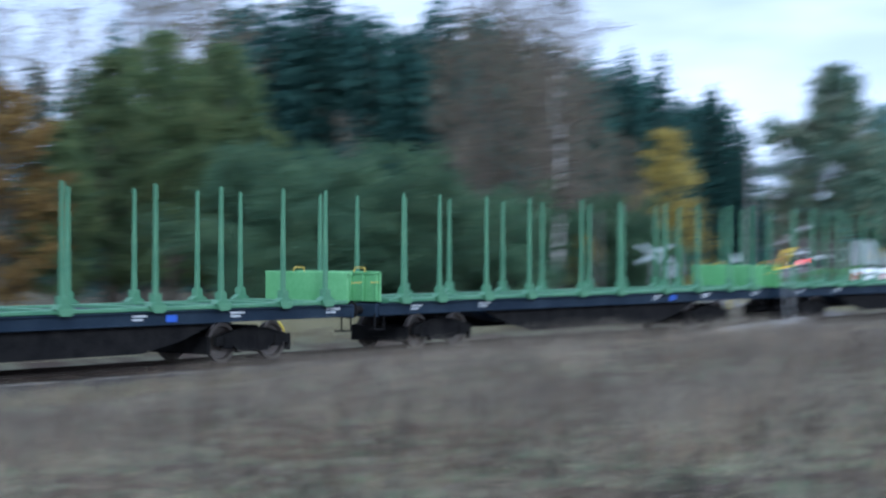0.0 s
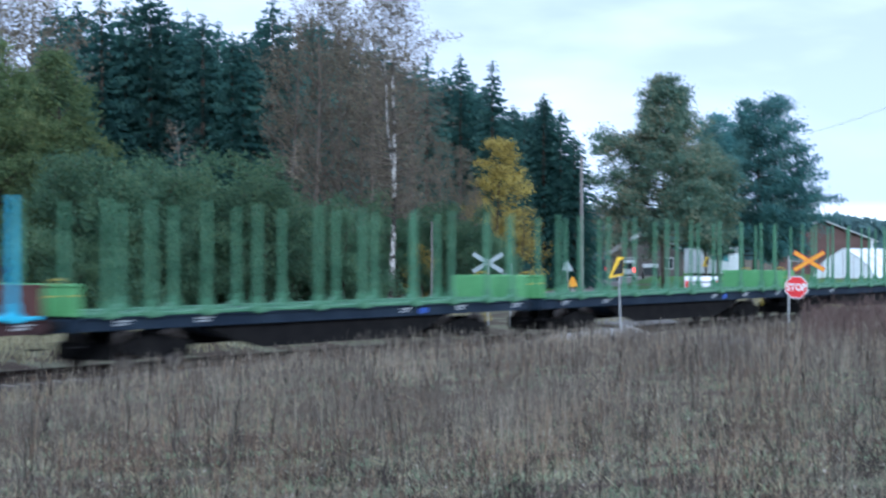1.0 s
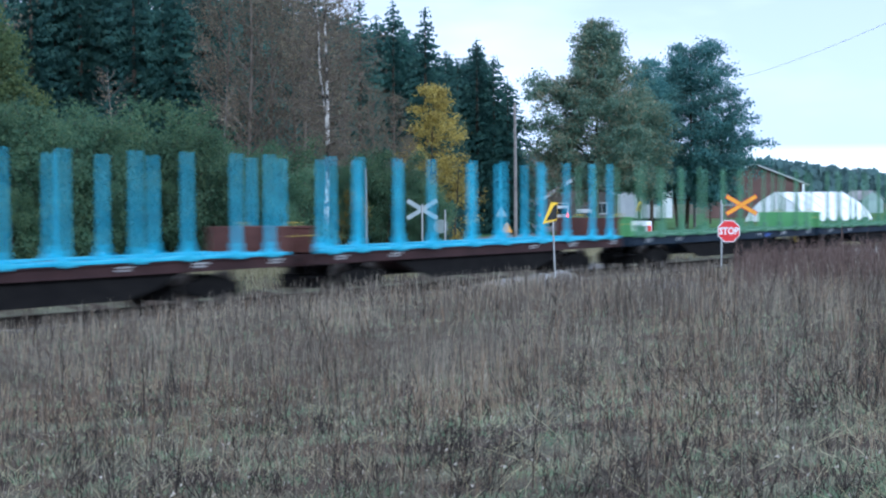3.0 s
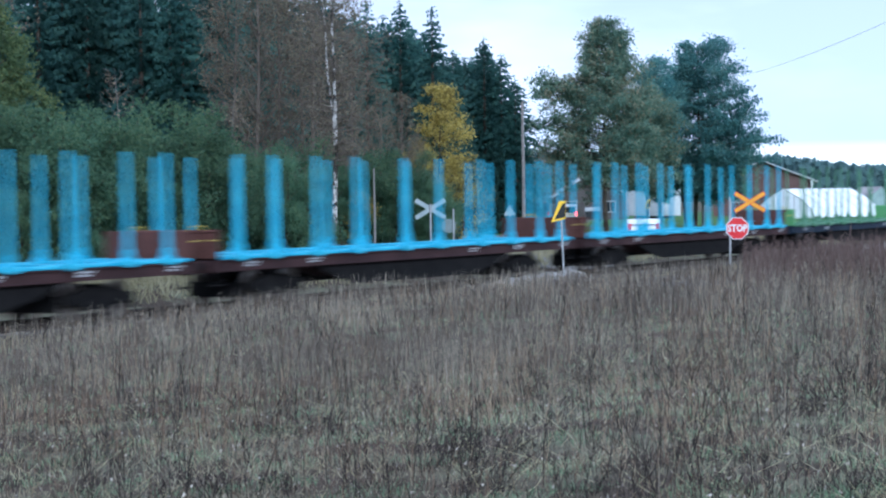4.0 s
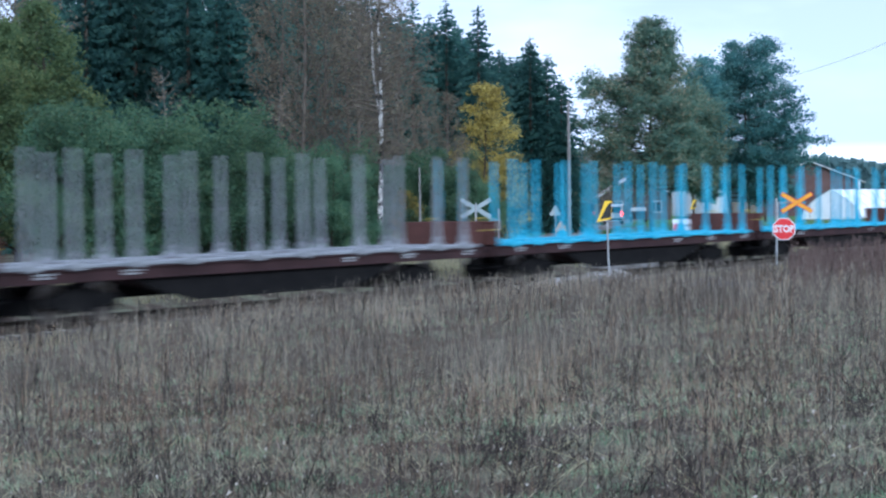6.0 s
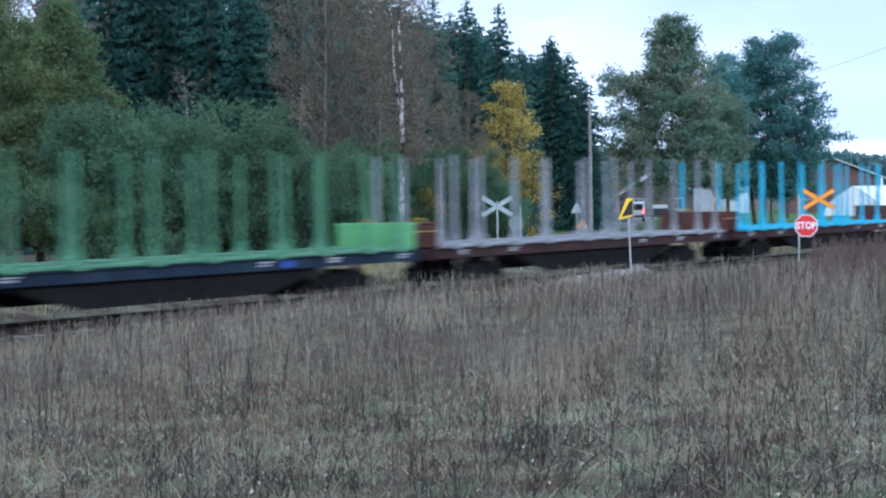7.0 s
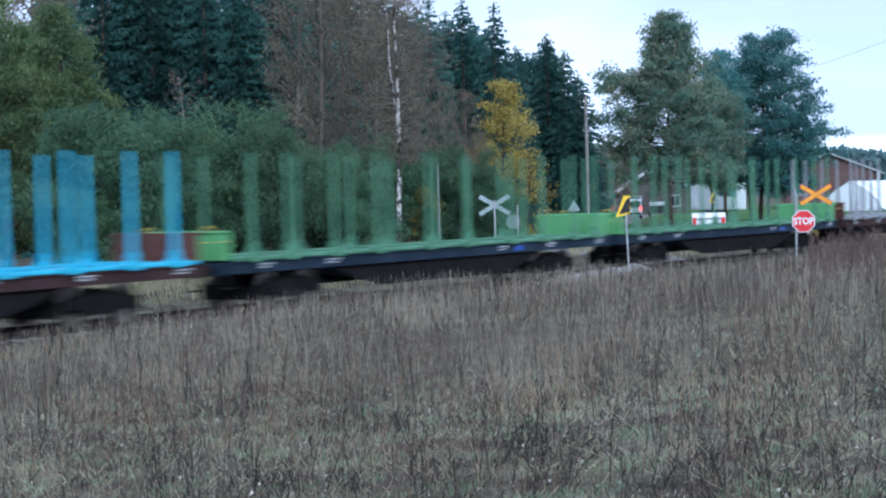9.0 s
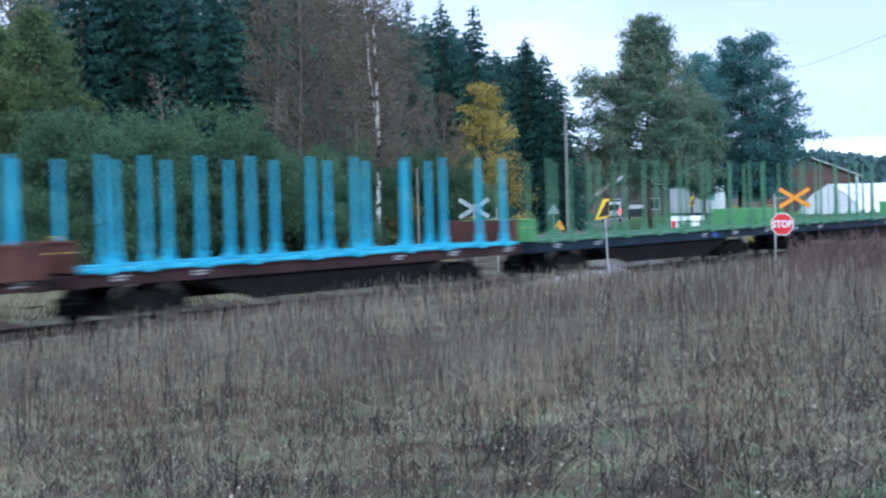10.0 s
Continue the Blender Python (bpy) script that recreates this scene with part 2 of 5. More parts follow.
M_SIGNBLACK = mat("sign_black", (0.012, 0.012, 0.012), (0.022, 0.022, 0.022), 2, 0.5, bump=0)
M_GALV = mat("galvanised_post", (0.3, 0.31, 0.32), (0.46, 0.47, 0.48), 4, 0.5, 0.5)
M_POLE = mat("weathered_wood_pole", (0.14, 0.13, 0.125), (0.26, 0.25, 0.24), 2, 0.9, fine=14)
M_WIRE = mat("cable_black", (0.02, 0.02, 0.022), (0.04, 0.04, 0.04), 2, 0.6, bump=0)
M_TAIL = glow("tail_light_glow", (1.0, 0.06, 0.05), 3.0)


# ---- mesh building ----
class Geo:
    """Vertices and faces of one mesh."""

    def __init__(self):
        self.v, self.f = [], []

    def face_set(self, verts, faces):
        k = len(self.v)
        self.v += [tuple(p) for p in verts]
        self.f += [tuple(i + k for i in q) for q in faces]
        return self

    def box(self, x0, x1, y0, y1, z0, z1, c=0.0):
        """A box; c > 0 cuts its long edges (along its longest side)."""
        if c <= 0:
            p = [(x, y, z) for x in (x0, x1) for y in (y0, y1) for z in (z0, z1)]
            return self.face_set(p, [(0, 1, 3, 2), (4, 6, 7, 5), (0, 4, 5, 1), (2, 3, 7, 6), (0, 2, 6, 4), (1, 5, 7, 3)])
        d = (x1 - x0, y1 - y0, z1 - z0)
        ax = d.index(max(d))
        lo, hi = [(x0, y0, z0), (x1, y1, z1)]
        u, w = [i for i in range(3) if i != ax]
        ring = [(lo[u] + c, lo[w]), (hi[u] - c, lo[w]), (hi[u], lo[w] + c), (hi[u], hi[w] - c), (hi[u] - c, hi[w]), (lo[u] + c, hi[w]), (lo[u], hi[w] - c), (lo[u], lo[w] + c)]
        pts = []
        for e in (lo[ax], hi[ax]):
            for a, b in ring:
                p = [0, 0, 0]
                p[ax], p[u], p[w] = e, a, b
                pts.append(p)
        return self.face_set(pts, [tuple(range(7, -1, -1)), tuple(range(8, 16))] + [(i, (i + 1) % 8, 8 + (i + 1) % 8, 8 + i) for i in range(8)])

    def prism(self, outline, y0, y1):
        """An outline in x and z, drawn out from y0 to y1."""
        n = len(outline)
        return self.face_set([(x, y0, z) for x, z in outline] + [(x, y1, z) for x, z in outline],
                             [tuple(range(n)), tuple(range(2 * n - 1, n - 1, -1))] + [(i, i + n, (i + 1) % n + n, (i + 1) % n) for i in range(n)])

    def tube(self, pts, radii, sides=6, caps=True):
        """A round bar through points."""
        k, rings = len(self.v), []
        pts = [Vector(p) for p in pts]
        for i, p in enumerate(pts):
            d = (pts[min(i + 1, len(pts) - 1)] - pts[max(i - 1, 0)]).normalized()
            a = d.cross(Vector((0.31, 0.9, 0.2))).normalized()
            b = d.cross(a)
            r = float(radii[i] if isinstance(radii, (list, tuple)) else radii)
            self.v += [tuple(p + r * (math.cos(t) * a + math.sin(t) * b)) for t in (2 * math.pi * s / sides for s in range(sides))]
        for i in range(len(pts) - 1):
            for s in range(sides):
                t = (s + 1) % sides
                self.f.append((k + i * sides + s, k + i * sides + t, k + (i + 1) * sides + t, k + (i + 1) * sides + s))
        if caps:
            self.f.append(tuple(k + s for s in range(sides - 1, -1, -1)))
            self.f.append(tuple(k + (len(pts) - 1) * sides + s for s in range(sides)))
        return self

    def mesh(self, name, smooth=False):
        me = bpy.data.meshes.new(name)
        me.from_pydata(self.v, [], self.f)
        bm = bmesh.new()
        bm.from_mesh(me)
        bmesh.ops.recalc_face_normals(bm, faces=bm.faces)
        bm.to_mesh(me)
        bm.free()
        if smooth:
            me.polygons.foreach_set("use_smooth", [True] * len(me.polygons))
        return me


def put(name, geo, material, smooth=False):
    me = geo if isinstance(geo, bpy.types.Mesh) else geo.mesh(name, smooth)
    if not me.materials:
        me.materials.append(material)
    return new(name, me)


def part(name, geo, material, parent, label="", at=None, smooth=False):
    """One mesh under a thing or under a part."""
    ob = put(name, geo, material, smooth)
    ob.parent = parent
    if at is not None:
        ob.matrix_basis = at
    if label:
        ob["label"] = label
    return ob


def quads_mesh(name, verts, per):
    """A mesh of loose polygons of the same number of corners, from an array (pieces, corners, 3)."""
    verts = np.asarray(verts, dtype=float)
    n = len(verts)
    me = bpy.data.meshes.new(name)
    me.vertices.add(n * per), me.loops.add(n * per), me.polygons.add(n)
    me.vertices.foreach_set("co", verts.reshape(-1))
    me.loops.foreach_set("vertex_index", np.arange(n * per))
    me.polygons.foreach_set("loop_start", np.arange(n) * per)
    me.update(calc_edges=True)
    return me


def thing(name, label, category, m, group=""):
    return_ob = new(name)
    return_ob.empty_display_size = 0.2
    return_ob.matrix_basis = m
    return tagged(return_ob, label, category, group)


# ---- ground ----
EDGE_X = (-60, 20, 26, 30, 35, 42, 53, 67, 85, 130, 400)
EDGE_Z = (-0.4, -0.42, -0.25, 0.0, 0.14, 0.2, 0.02, -0.1, 0.15, 0.1, 0.0)


def ground_z(x, y):
    """Height of the land: a field that falls to the track, the track's low shoulder, and flat land beyond."""
    e = np.interp(x, EDGE_X, EDGE_Z)
    f = np.clip(y / 26.0, 0, 1)
    near = 1.25 + (e - 1.25) * f + 0.05 * np.sin(x * 0.7 + 1.3 * np.sin(y * 0.5)) * np.cos(y * 0.6) * np.clip(y / 4, 0, 1)
    far = np.interp(y, (34.5, 36.0, 38.5, 46, 70), (-0.5, -0.35, 0.1, 0.12, 0.0))
    s = np.clip((y - 26.5) / 3.0, 0, 1)
    return np.where(y < 31.5, near * (1 - s) + (-0.5) * s, far)


def build_ground():
    xs = np.concatenate(([-3000, -1200, -400, -150, -60], np.arange(-30, 130, 1.0), np.arange(130, 320, 5), (360, 450, 700, 1200, 2000, 4000)))
    ys = np.concatenate(([-3000, -1200, -400, -150, -60], np.arange(-20, 50, 1.0), np.arange(50, 160, 4), (180, 230, 300, 450, 800, 1500, 4000)))
    gx, gy = np.meshgrid(xs, ys, indexing="ij")
    gz = ground_z(gx, gy)
    nx, ny = len(xs), len(ys)
    g = Geo()
    g.v = [tuple(p) for p in np.stack((gx, gy, gz), -1).reshape(-1, 3)]
    g.f = [(i * ny + j, (i + 1) * ny + j, (i + 1) * ny + j + 1, i * ny + j + 1) for i in range(nx - 1) for j in range(ny - 1)]
    ob = put("ground", g, M_SOIL, smooth=True)
    tagged(ob, "brown dry field and grassland around the railway", "ground", kind="structure")
    return ob


def strip(name, pts, width, lift, material):
    """A flat band that follows the land along a line of points, a little above it."""
    g, line = Geo(), []
    for (x0, y0), (x1, y1) in zip(pts, pts[1:]):
        n = max(2, int(math.hypot(x1 - x0, y1 - y0) / 1.5))
        line += [(x0 + (x1 - x0) * i / n, y0 + (y1 - y0) * i / n) for i in range(n)]
    line.append(pts[-1])
    for i, (x, y) in enumerate(line):
        ax, ay = line[max(i - 1, 0)]
        bx, by = line[min(i + 1, len(line) - 1)]
        d = math.hypot(bx - ax, by - ay)
        px, py = -(by - ay) / d, (bx - ax) / d
        w = width * (1 + 0.12 * math.sin(i * 0.9))
        for k in (-0.5, -0.17, 0.17, 0.5):
            qx, qy = x + px * w * k, y + py * w * k
            g.v.append((qx, qy, float(ground_z(qx, qy)) + (lift if abs(k) < 0.4 else lift * 0.4)))
    for i in range(len(line) - 1):
        for k in range(3):
            g.f.append((i * 4 + k, i * 4 + k + 1, i * 4 + 5 + k, i * 4 + 4 + k))
    return put(name, g, material, smooth=True)


TRACK_Y, RAIL_Z = 32.52, -0.08
build_ground()
tagged(strip("road", [(46, 17), (52, 22.5), (59, 26.6), (66, 28.4), (68, 30.4)], 3.6, 0.05, M_GRAVEL), "pale gravel road leading to the level crossing", "road", kind="structure")
tagged(strip("road", [(74, 35.2), (80, 41.5), (98, 53), (130, 68), (185, 92), (260, 120)], 5.0, 0.06, M_GRAVEL), "pale gravel road beyond the level crossing", "road", kind="structure")


def build_meadow():
    g = Geo()
    xs, ys = np.arange(118, 700, 12.0), np.arange(40, 125, 5.0)
    for x in xs:
        for y in ys:
            g.v.append((x, y, 0.03 + 0.05 * math.sin(x * 0.13) * math.cos(y * 0.21) + float(ground_z(x, y))))
    ny = len(ys)
    g.f = [(i * ny + j, (i + 1) * ny + j, (i + 1) * ny + j + 1, i * ny + j + 1) for i in range(len(xs) - 1) for j in range(ny - 1)]
    ob = put("meadow", g, M_MEADOW, smooth=True)
    tagged(ob, "bright green meadow beyond the railway", "meadow", kind="structure")


build_meadow()


# ---- railway track ----
def build_track():
    g = Geo()
    prof = [(-2.6, -0.52), (-1.75, -0.19), (-0.8, -0.17), (0.8, -0.17), (1.75, -0.19), (2.6, -0.52)]
    xs = np.concatenate(([-900, -300, -80], np.arange(-20, 140, 0.8), (160, 200, 400, 900, 2500)))
    for i, x in enumerate(xs):
        for k, (y, z) in enumerate(prof):
            g.v.append((x, TRACK_Y + y + 0.06 * math.sin(i * 2.1 + k), RAIL_Z + z + 0.025 * math.sin(i * 1.7 + k * 2.3)))
    g.f = [(i * 6 + k, i * 6 + k + 1, i * 6 + 7 + k, i * 6 + 6 + k) for i in range(len(xs) - 1) for k in range(5)]
    tagged(put("ballast_bed", g, M_BALLAST), "dark gravel ballast bed under the rails", "ballast", kind="structure")
    for y in (-0.762, 0.762):
        r = Geo()
        out = [(-0.07, -0.165), (0.07, -0.165), (0.07, -0.15), (0.012, -0.12), (0.012, -0.045), (0.036, -0.035), (0.036, -0.004), (0.028, 0),
               (-0.028, 0), (-0.036, -0.004), (-0.036, -0.035), (-0.012, -0.045), (-0.012, -0.12), (-0.07, -0.15)]
        r.prism(out, -900, 2500)
        ob = put("rail", r, M_RAIL)
        ob.matrix_basis = pose(0, TRACK_Y + y, RAIL_Z, 0, 0, -90)
        tagged(ob, "rust-brown steel rail on the ballast", "rail", kind="structure")


build_track()


# ---- timber wagons ----
PITCH, SPEED, FRONT = 22.9, 17.85, 37.9
MID, HALF_W = -10.8, 1.5
STAKES = [s for d in (1.1, 3.9, 6.05, 8.25, 9.85) for s in (MID - d, MID + d)]
WHEEL_R = 0.46
BOGIES = (MID - 7.6, MID + 7.6)


def stake_mesh(kind):
    g = Geo()
    b, t = (0.06, 0.036) if kind == "green" else (0.074, 0.042)
    z0, z1 = 1.34, 4.09
    for (za, ra), (zb, rb) in (((z0, b), (2.4, b * 0.8)), ((2.4, b * 0.8), (z1, t))):
        p = [(sx * r, sy * r * 0.8, z) for z, r in ((za, ra), (zb, rb)) for sx, sy in ((-1, -1), (1, -1), (1, 1), (-1, 1))]
        g.face_set(p, [(0, 1, 5, 4), (1, 2, 6, 5), (2, 3, 7, 6), (3, 0, 4, 7), (3, 2, 1, 0), (4, 5, 6, 7)])
    return g.mesh("stake")


def gusset_mesh():
    g = Geo()
    g.prism([(-0.30, 1.335), (0.30, 1.335), (0.10, 1.44), (0.09, 1.62), (-0.09, 1.62), (-0.10, 1.44)], -0.1, 0.1)
    return g.mesh("stake_foot")


def crossbar_mesh():
    g = Geo()
    g.box(-0.12, 0.12, -HALF_W - 0.06, HALF_W + 0.06, 1.21, 1.33, 0.02)
    for sy in (-1, 1):
        y = sy * (HALF_W - 0.01)
        g.prism([(-0.24, 1.345), (0.24, 1.345), (0.20, 1.22), (0.12, 1.18), (-0.12, 1.18), (-0.20, 1.22)], y - 0.09, y + 0.09)
    return g.mesh("crossbar")


def wheelset_meshes():
    w, a = Geo(), Geo()
    prof = [(0.0, 0.09), (0.17, 0.09), (0.19, 0.045), (0.36, 0.035), (0.40, 0.065), (WHEEL_R, 0.065), (WHEEL_R, -0.05), (WHEEL_R + 0.028, -0.055), (WHEEL_R + 0.028, -0.08),
            (0.40, -0.08), (0.36, -0.01), (0.19, 0.0), (0.17, -0.09), (0.0, -0.09)]
    n = 20
    for i in range(n):
        c, s = math.cos(2 * math.pi * i / n), math.sin(2 * math.pi * i / n)
        w.v += [(r * c, y, r * s) for r, y in prof]
    m = len(prof)
    w.f = [(i * m + k, i * m + k + 1, ((i + 1) % n) * m + k + 1, ((i + 1) % n) * m + k) for i in range(n) for k in range(m - 1)]
    for i in range(4):
        c, s = math.cos(math.pi * i / 2), math.sin(math.pi * i / 2)
        w.tube([(0.27 * c, -0.03, 0.27 * s), (0.27 * c, 0.05, 0.27 * s)], 0.04, 8)
    a.tube([(0, -0.98, 0), (0, -0.8, 0), (0, 0.8, 0), (0, 0.98, 0)], [0.06, 0.085, 0.085, 0.06], 10)
    return w.mesh("wheel"), a.mesh("axle")


MESH_STAKE, MESH_FOOT, MESH_BAR = {}, {}, {}
MESH_WHEEL, MESH_AXLE = wheelset_meshes()


def timber_wagon(kind, paint, board, sill_paint, label, boarded=False):
    """A bogie flat wagon for round timber, its front bulkhead at x = 0, the rail tops at z = 0."""
    w = thing("timber_wagon", label, "railway wagon", pose(0, TRACK_Y, 0), "wagons of the timber train")
    x0, x1 = -21.55, 0.0
    if kind not in MESH_STAKE:
        MESH_STAKE[kind], MESH_FOOT[kind], MESH_BAR[kind] = stake_mesh(kind), gusset_mesh(), crossbar_mesh()
    # frame
    for sy in (-1, 1):
        g = Geo()
        y = sy * (HALF_W - 0.12)
        g.box(x0 - 0.1, x1 + 0.1, y - 0.04, y + 0.04, 0.90, 1.205, 0.01)
        g.box(x0 - 0.1, x1 + 0.1, y - 0.10, y + 0.10, 1.180, 1.209)
        g.box(x0 - 0.1, x1 + 0.1, y - 0.10, y + 0.10, 0.90, 0.925)
        yb = sy * (HALF_W - 0.2)
        part("side_sill", g, sill_paint, w)
        g = Geo()
        g.prism([(MID + 6.0, 0.895), (MID + 4.9, 0.52), (MID + 3.6, 0.26), (MID - 3.6, 0.26), (MID - 4.9, 0.52), (MID - 6.0, 0.895)], yb - 0.03, yb + 0.03)
        part("belly_girder", g, M_BLACK, w)
        r = Geo()
        r.box(x0 + 0.2, x1 - 0.1, y - 0.11, y + 0.11, 1.222, 1.318, 0.02)
        part("side_rail", r, paint, w)
    g = Geo()
    g.prism([(x0 - 0.1, 1.2), (x1 + 0.1, 1.2), (x1 + 0.1, 0.88), (MID + 5.6, 0.86), (MID + 3.6, 0.5), (MID + 1.8, 0.34), (MID - 1.8, 0.34), (MID - 3.6, 0.5), (MID - 5.6, 0.86), (x0 - 0.1, 0.88)], -0.3, 0.3)
    for s in STAKES:
        g.box(s - 0.06, s + 0.06, -1.3, 1.3, 0.98, 1.19)
    part("centre_sill", g, sill_paint, w)
    g = Geo()
    g.box(0, 0.72, -1.24, 1.24, 1.212, 1.262)
    plank = g.mesh("deck_plank")
    for i in range(22):
        part("deck_plank", plank, sill_paint, w, at=pose(x0 + 0.3 + i * 0.955, 0, 0))
    for s in STAKES:
        part("crossbar", MESH_BAR[kind], paint, w, at=pose(s, 0, 0))
        for sy in (-1, 1):
            st = part("stake", MESH_STAKE[kind], paint, w, at=pose(s, sy * (HALF_W - 0.06), 0))
            part("foot_bracket", MESH_FOOT[kind], paint, st)
    if boarded:
        for sy in (-1, 1):
            y = sy * (HALF_W + 0.1)
            for i in range(5):
                xa, xb = x0 + 0.1 + i * 4.3, x0 + 0.1 + (i + 1) * 4.3 - 0.06
                g = Geo()
                g.box(xa, xb, y - 0.03, y + 0.03, 1.17, 1.97)
                g.box(xa, xb, y - 0.05, y + 0.05, 1.93, 2.01)
                sb = part("side_board", g, board, w, "red-brown side board")
                for k in range(4):
                    r = Geo()
                    xr = xa + 0.3 + k * (xb - xa - 0.6) / 3
                    r.box(xr - 0.03, xr + 0.03, min(y + sy * 0.031, y + sy * 0.06), max(y + sy * 0.031, y + sy * 0.06), 1.19, 1.92)
                    part("rib", r, board, sb)
    # end bulkheads
    for bx, out in ((x0, -1), (x1, 1)):
        g = Geo()
        g.box(bx - 0.035, bx + 0.035, -1.38, 1.38, 1.26, 2.0)
        bh = part("bulkhead", g, board, w)
        g = Geo()
        g.box(-0.045, 0.045, -0.045, 0.045, 1.27, 1.95, 0.012)
        rib = g.mesh("rib")
        for i in range(7):
            part("rib", rib, board, bh, at=pose(bx + out * 0.09, -1.3 + i * 2.6 / 6, 0))
        top = Geo()
        top.box(bx - 0.05 + out * 0.04, bx + 0.05 + out * 0.1, -1.42, 1.42, 1.955, 2.04, 0.02)
        part("cap", top, board, bh)
        for y in ((0.2,) if out > 0 else (-1.0,)):
            h = Geo()
            hx = bx + out * 0.16
            h.tube([(hx, y, 2.02), (hx, y + 0.02, 2.11), (hx, y + 0.06, 2.14), (hx, y + 0.32, 2.14), (hx, y + 0.36, 2.11), (hx, y + 0.38, 2.02)], 0.02, 6)
            part("handrail", h, M_YELLOW, bh, "yellow bent handrail")
        h = Geo()
        h.tube([(bx + out * 0.1, -1.43, 1.75), (bx + out * 0.16, -1.45, 1.76), (bx + out * 0.5, -1.45, 1.76)], 0.014, 6)
        part("handrail", h, M_YELLOW, bh, "yellow bent handrail")
        # buffers, hook and step at this end
        hb = Geo()
        hb.box(bx + out * 0.18 - 0.06, bx + out * 0.18 + 0.06, -1.4, 1.4, 0.86, 1.2, 0.02)
        part("headstock", hb, sill_paint, w)
        for y in (-0.9, 0.9):
            b = Geo()
            b.tube([(bx + out * 0.2, y, 1.04), (bx + out * 0.45, y, 1.04), (bx + out * 0.452, y, 1.04), (bx + out * 0.59, y, 1.04)], [0.11, 0.1, 0.07, 0.07], 12)
            b.tube([(bx + out * 0.59, y, 1.04), (bx + out * 0.63, y, 1.04)], 0.22, 16)
            part("buffer", b, M_BLACK, w)
        c = Geo()
        c.tube([(bx + out * 0.2, 0, 1.02), (bx + out * 0.5, 0, 1.0), (bx + out * 0.62, 0, 0.86), (bx + out * 0.66, 0, 1.0)], 0.045, 8)
        part("coupling_hook", c, M_BLACK, w)
        s = Geo()
        s.box(bx - 0.3, bx + 0.1, -1.46, -1.2, 0.52, 0.55)
        s.box(bx - 0.3, bx - 0.27, -1.44, -1.41, 0.55, 0.95)
        s.box(bx + 0.07, bx + 0.1, -1.44, -1.41, 0.55, 0.95)
        part("step", s, M_BLACK, w)
    # lettering panels on the near and far sills
    for lx, lw, c in ((-0.9, 0.55, M_LABEL), (-4.4, 0.5, M_LABEL), (-7.6, 0.45, M_LABEL), (-17.2, 0.6, M_LABEL), (-20.3, 0.5, M_LABEL)):
        for sy in (-1, 1):
            g = Geo()
            y = sy * (HALF_W - 0.12 + 0.045)
            for k in range(2):
                g.box(lx, lx + lw * (1 - 0.3 * k), y - 0.003, y + 0.003, 1.09 - 0.08 * k, 1.14 - 0.08 * k)
            part("lettering", g, c, w, "white stencilled bars")
    if kind == "green":
        g = Geo()
        g.box(-6.55, -6.2, -HALF_W + 0.06, -HALF_W + 0.066, 0.96, 1.12)
        part("number_plate", g, mat("blue_enamel_plate", (0.03, 0.08, 0.42), (0.05, 0.13, 0.55), 3, 0.4, bump=0), w, "small blue enamel plate")
        g = Geo()
        g.tube([(-2.75, -HALF_W + 0.02, 0.86), (-2.65, -HALF_W - 0.02, 0.72), (-2.6, -HALF_W - 0.02, 0.62)], 0.035, 8)
        part("lever", g, M_YELLOW, w, "yellow brake lever")
    # brake gear
    g = Geo()
    g.tube([(MID - 2.6, -0.55, 0.62), (MID - 2.5, -0.55, 0.62), (MID - 1.4, -0.55, 0.62), (MID - 1.3, -0.55, 0.62)], [0.1, 0.17, 0.17, 0.1], 12)
    part("air_tank", g, M_BLACK, w)
    g = Geo()
    g.tube([(MID - 6.5, 0.5, 0.72), (MID + 6.5, 0.5, 0.72)], 0.03, 6)
    part("brake_rod", g, M_BLACK, w)
    for bc in BOGIES:
        g = Geo()
        for y in (-1.0, 1.0):
            g.prism([(bc - 1.28, 0.40), (bc - 0.72, 0.40), (bc - 0.5, 0.24), (bc + 0.5, 0.24), (bc + 0.72, 0.40), (bc + 1.28, 0.40), (bc + 1.28, 0.60), (bc + 0.72, 0.74), (bc + 0.4, 0.80),
                     (bc - 0.4, 0.80), (bc - 0.72, 0.74), (bc - 1.28, 0.60)], y - 0.06, y + 0.06)
            for ax in (-0.9, 0.9):
                g.box(bc + ax - 0.14, bc + ax + 0.14, y - 0.12, y + 0.12, 0.33, 0.62, 0.03)
            for k in (-0.16, 0, 0.16):
                g.tube([(bc + k, y, 0.28), (bc + k, y, 0.62)], 0.07, 8)
        g.box(bc - 0.2, bc + 0.2, -1.05, 1.05, 0.62, 0.86, 0.03)
        for ax in (-0.36, 0.36, -1.44, 1.44):
            g.box(bc + ax - 0.05, bc + ax + 0.05, -0.95, 0.95, 0.2, 0.62, 0.02)
        part("bogie_frame", g, M_BLACK, w, at=pose(0, 0, RAIL_Z))
        for ax in (-0.9, 0.9):
            ws = part("wheelset", MESH_AXLE, M_BLACK, w, at=pose(bc + ax, 0, WHEEL_R + RAIL_Z))
            for sy in (-1, 1):
                part("wheel", MESH_WHEEL, M_TREAD, ws, at=pose(0, sy * 0.79, 0, 0, 0, 0 if sy < 0 else 180))
    return w


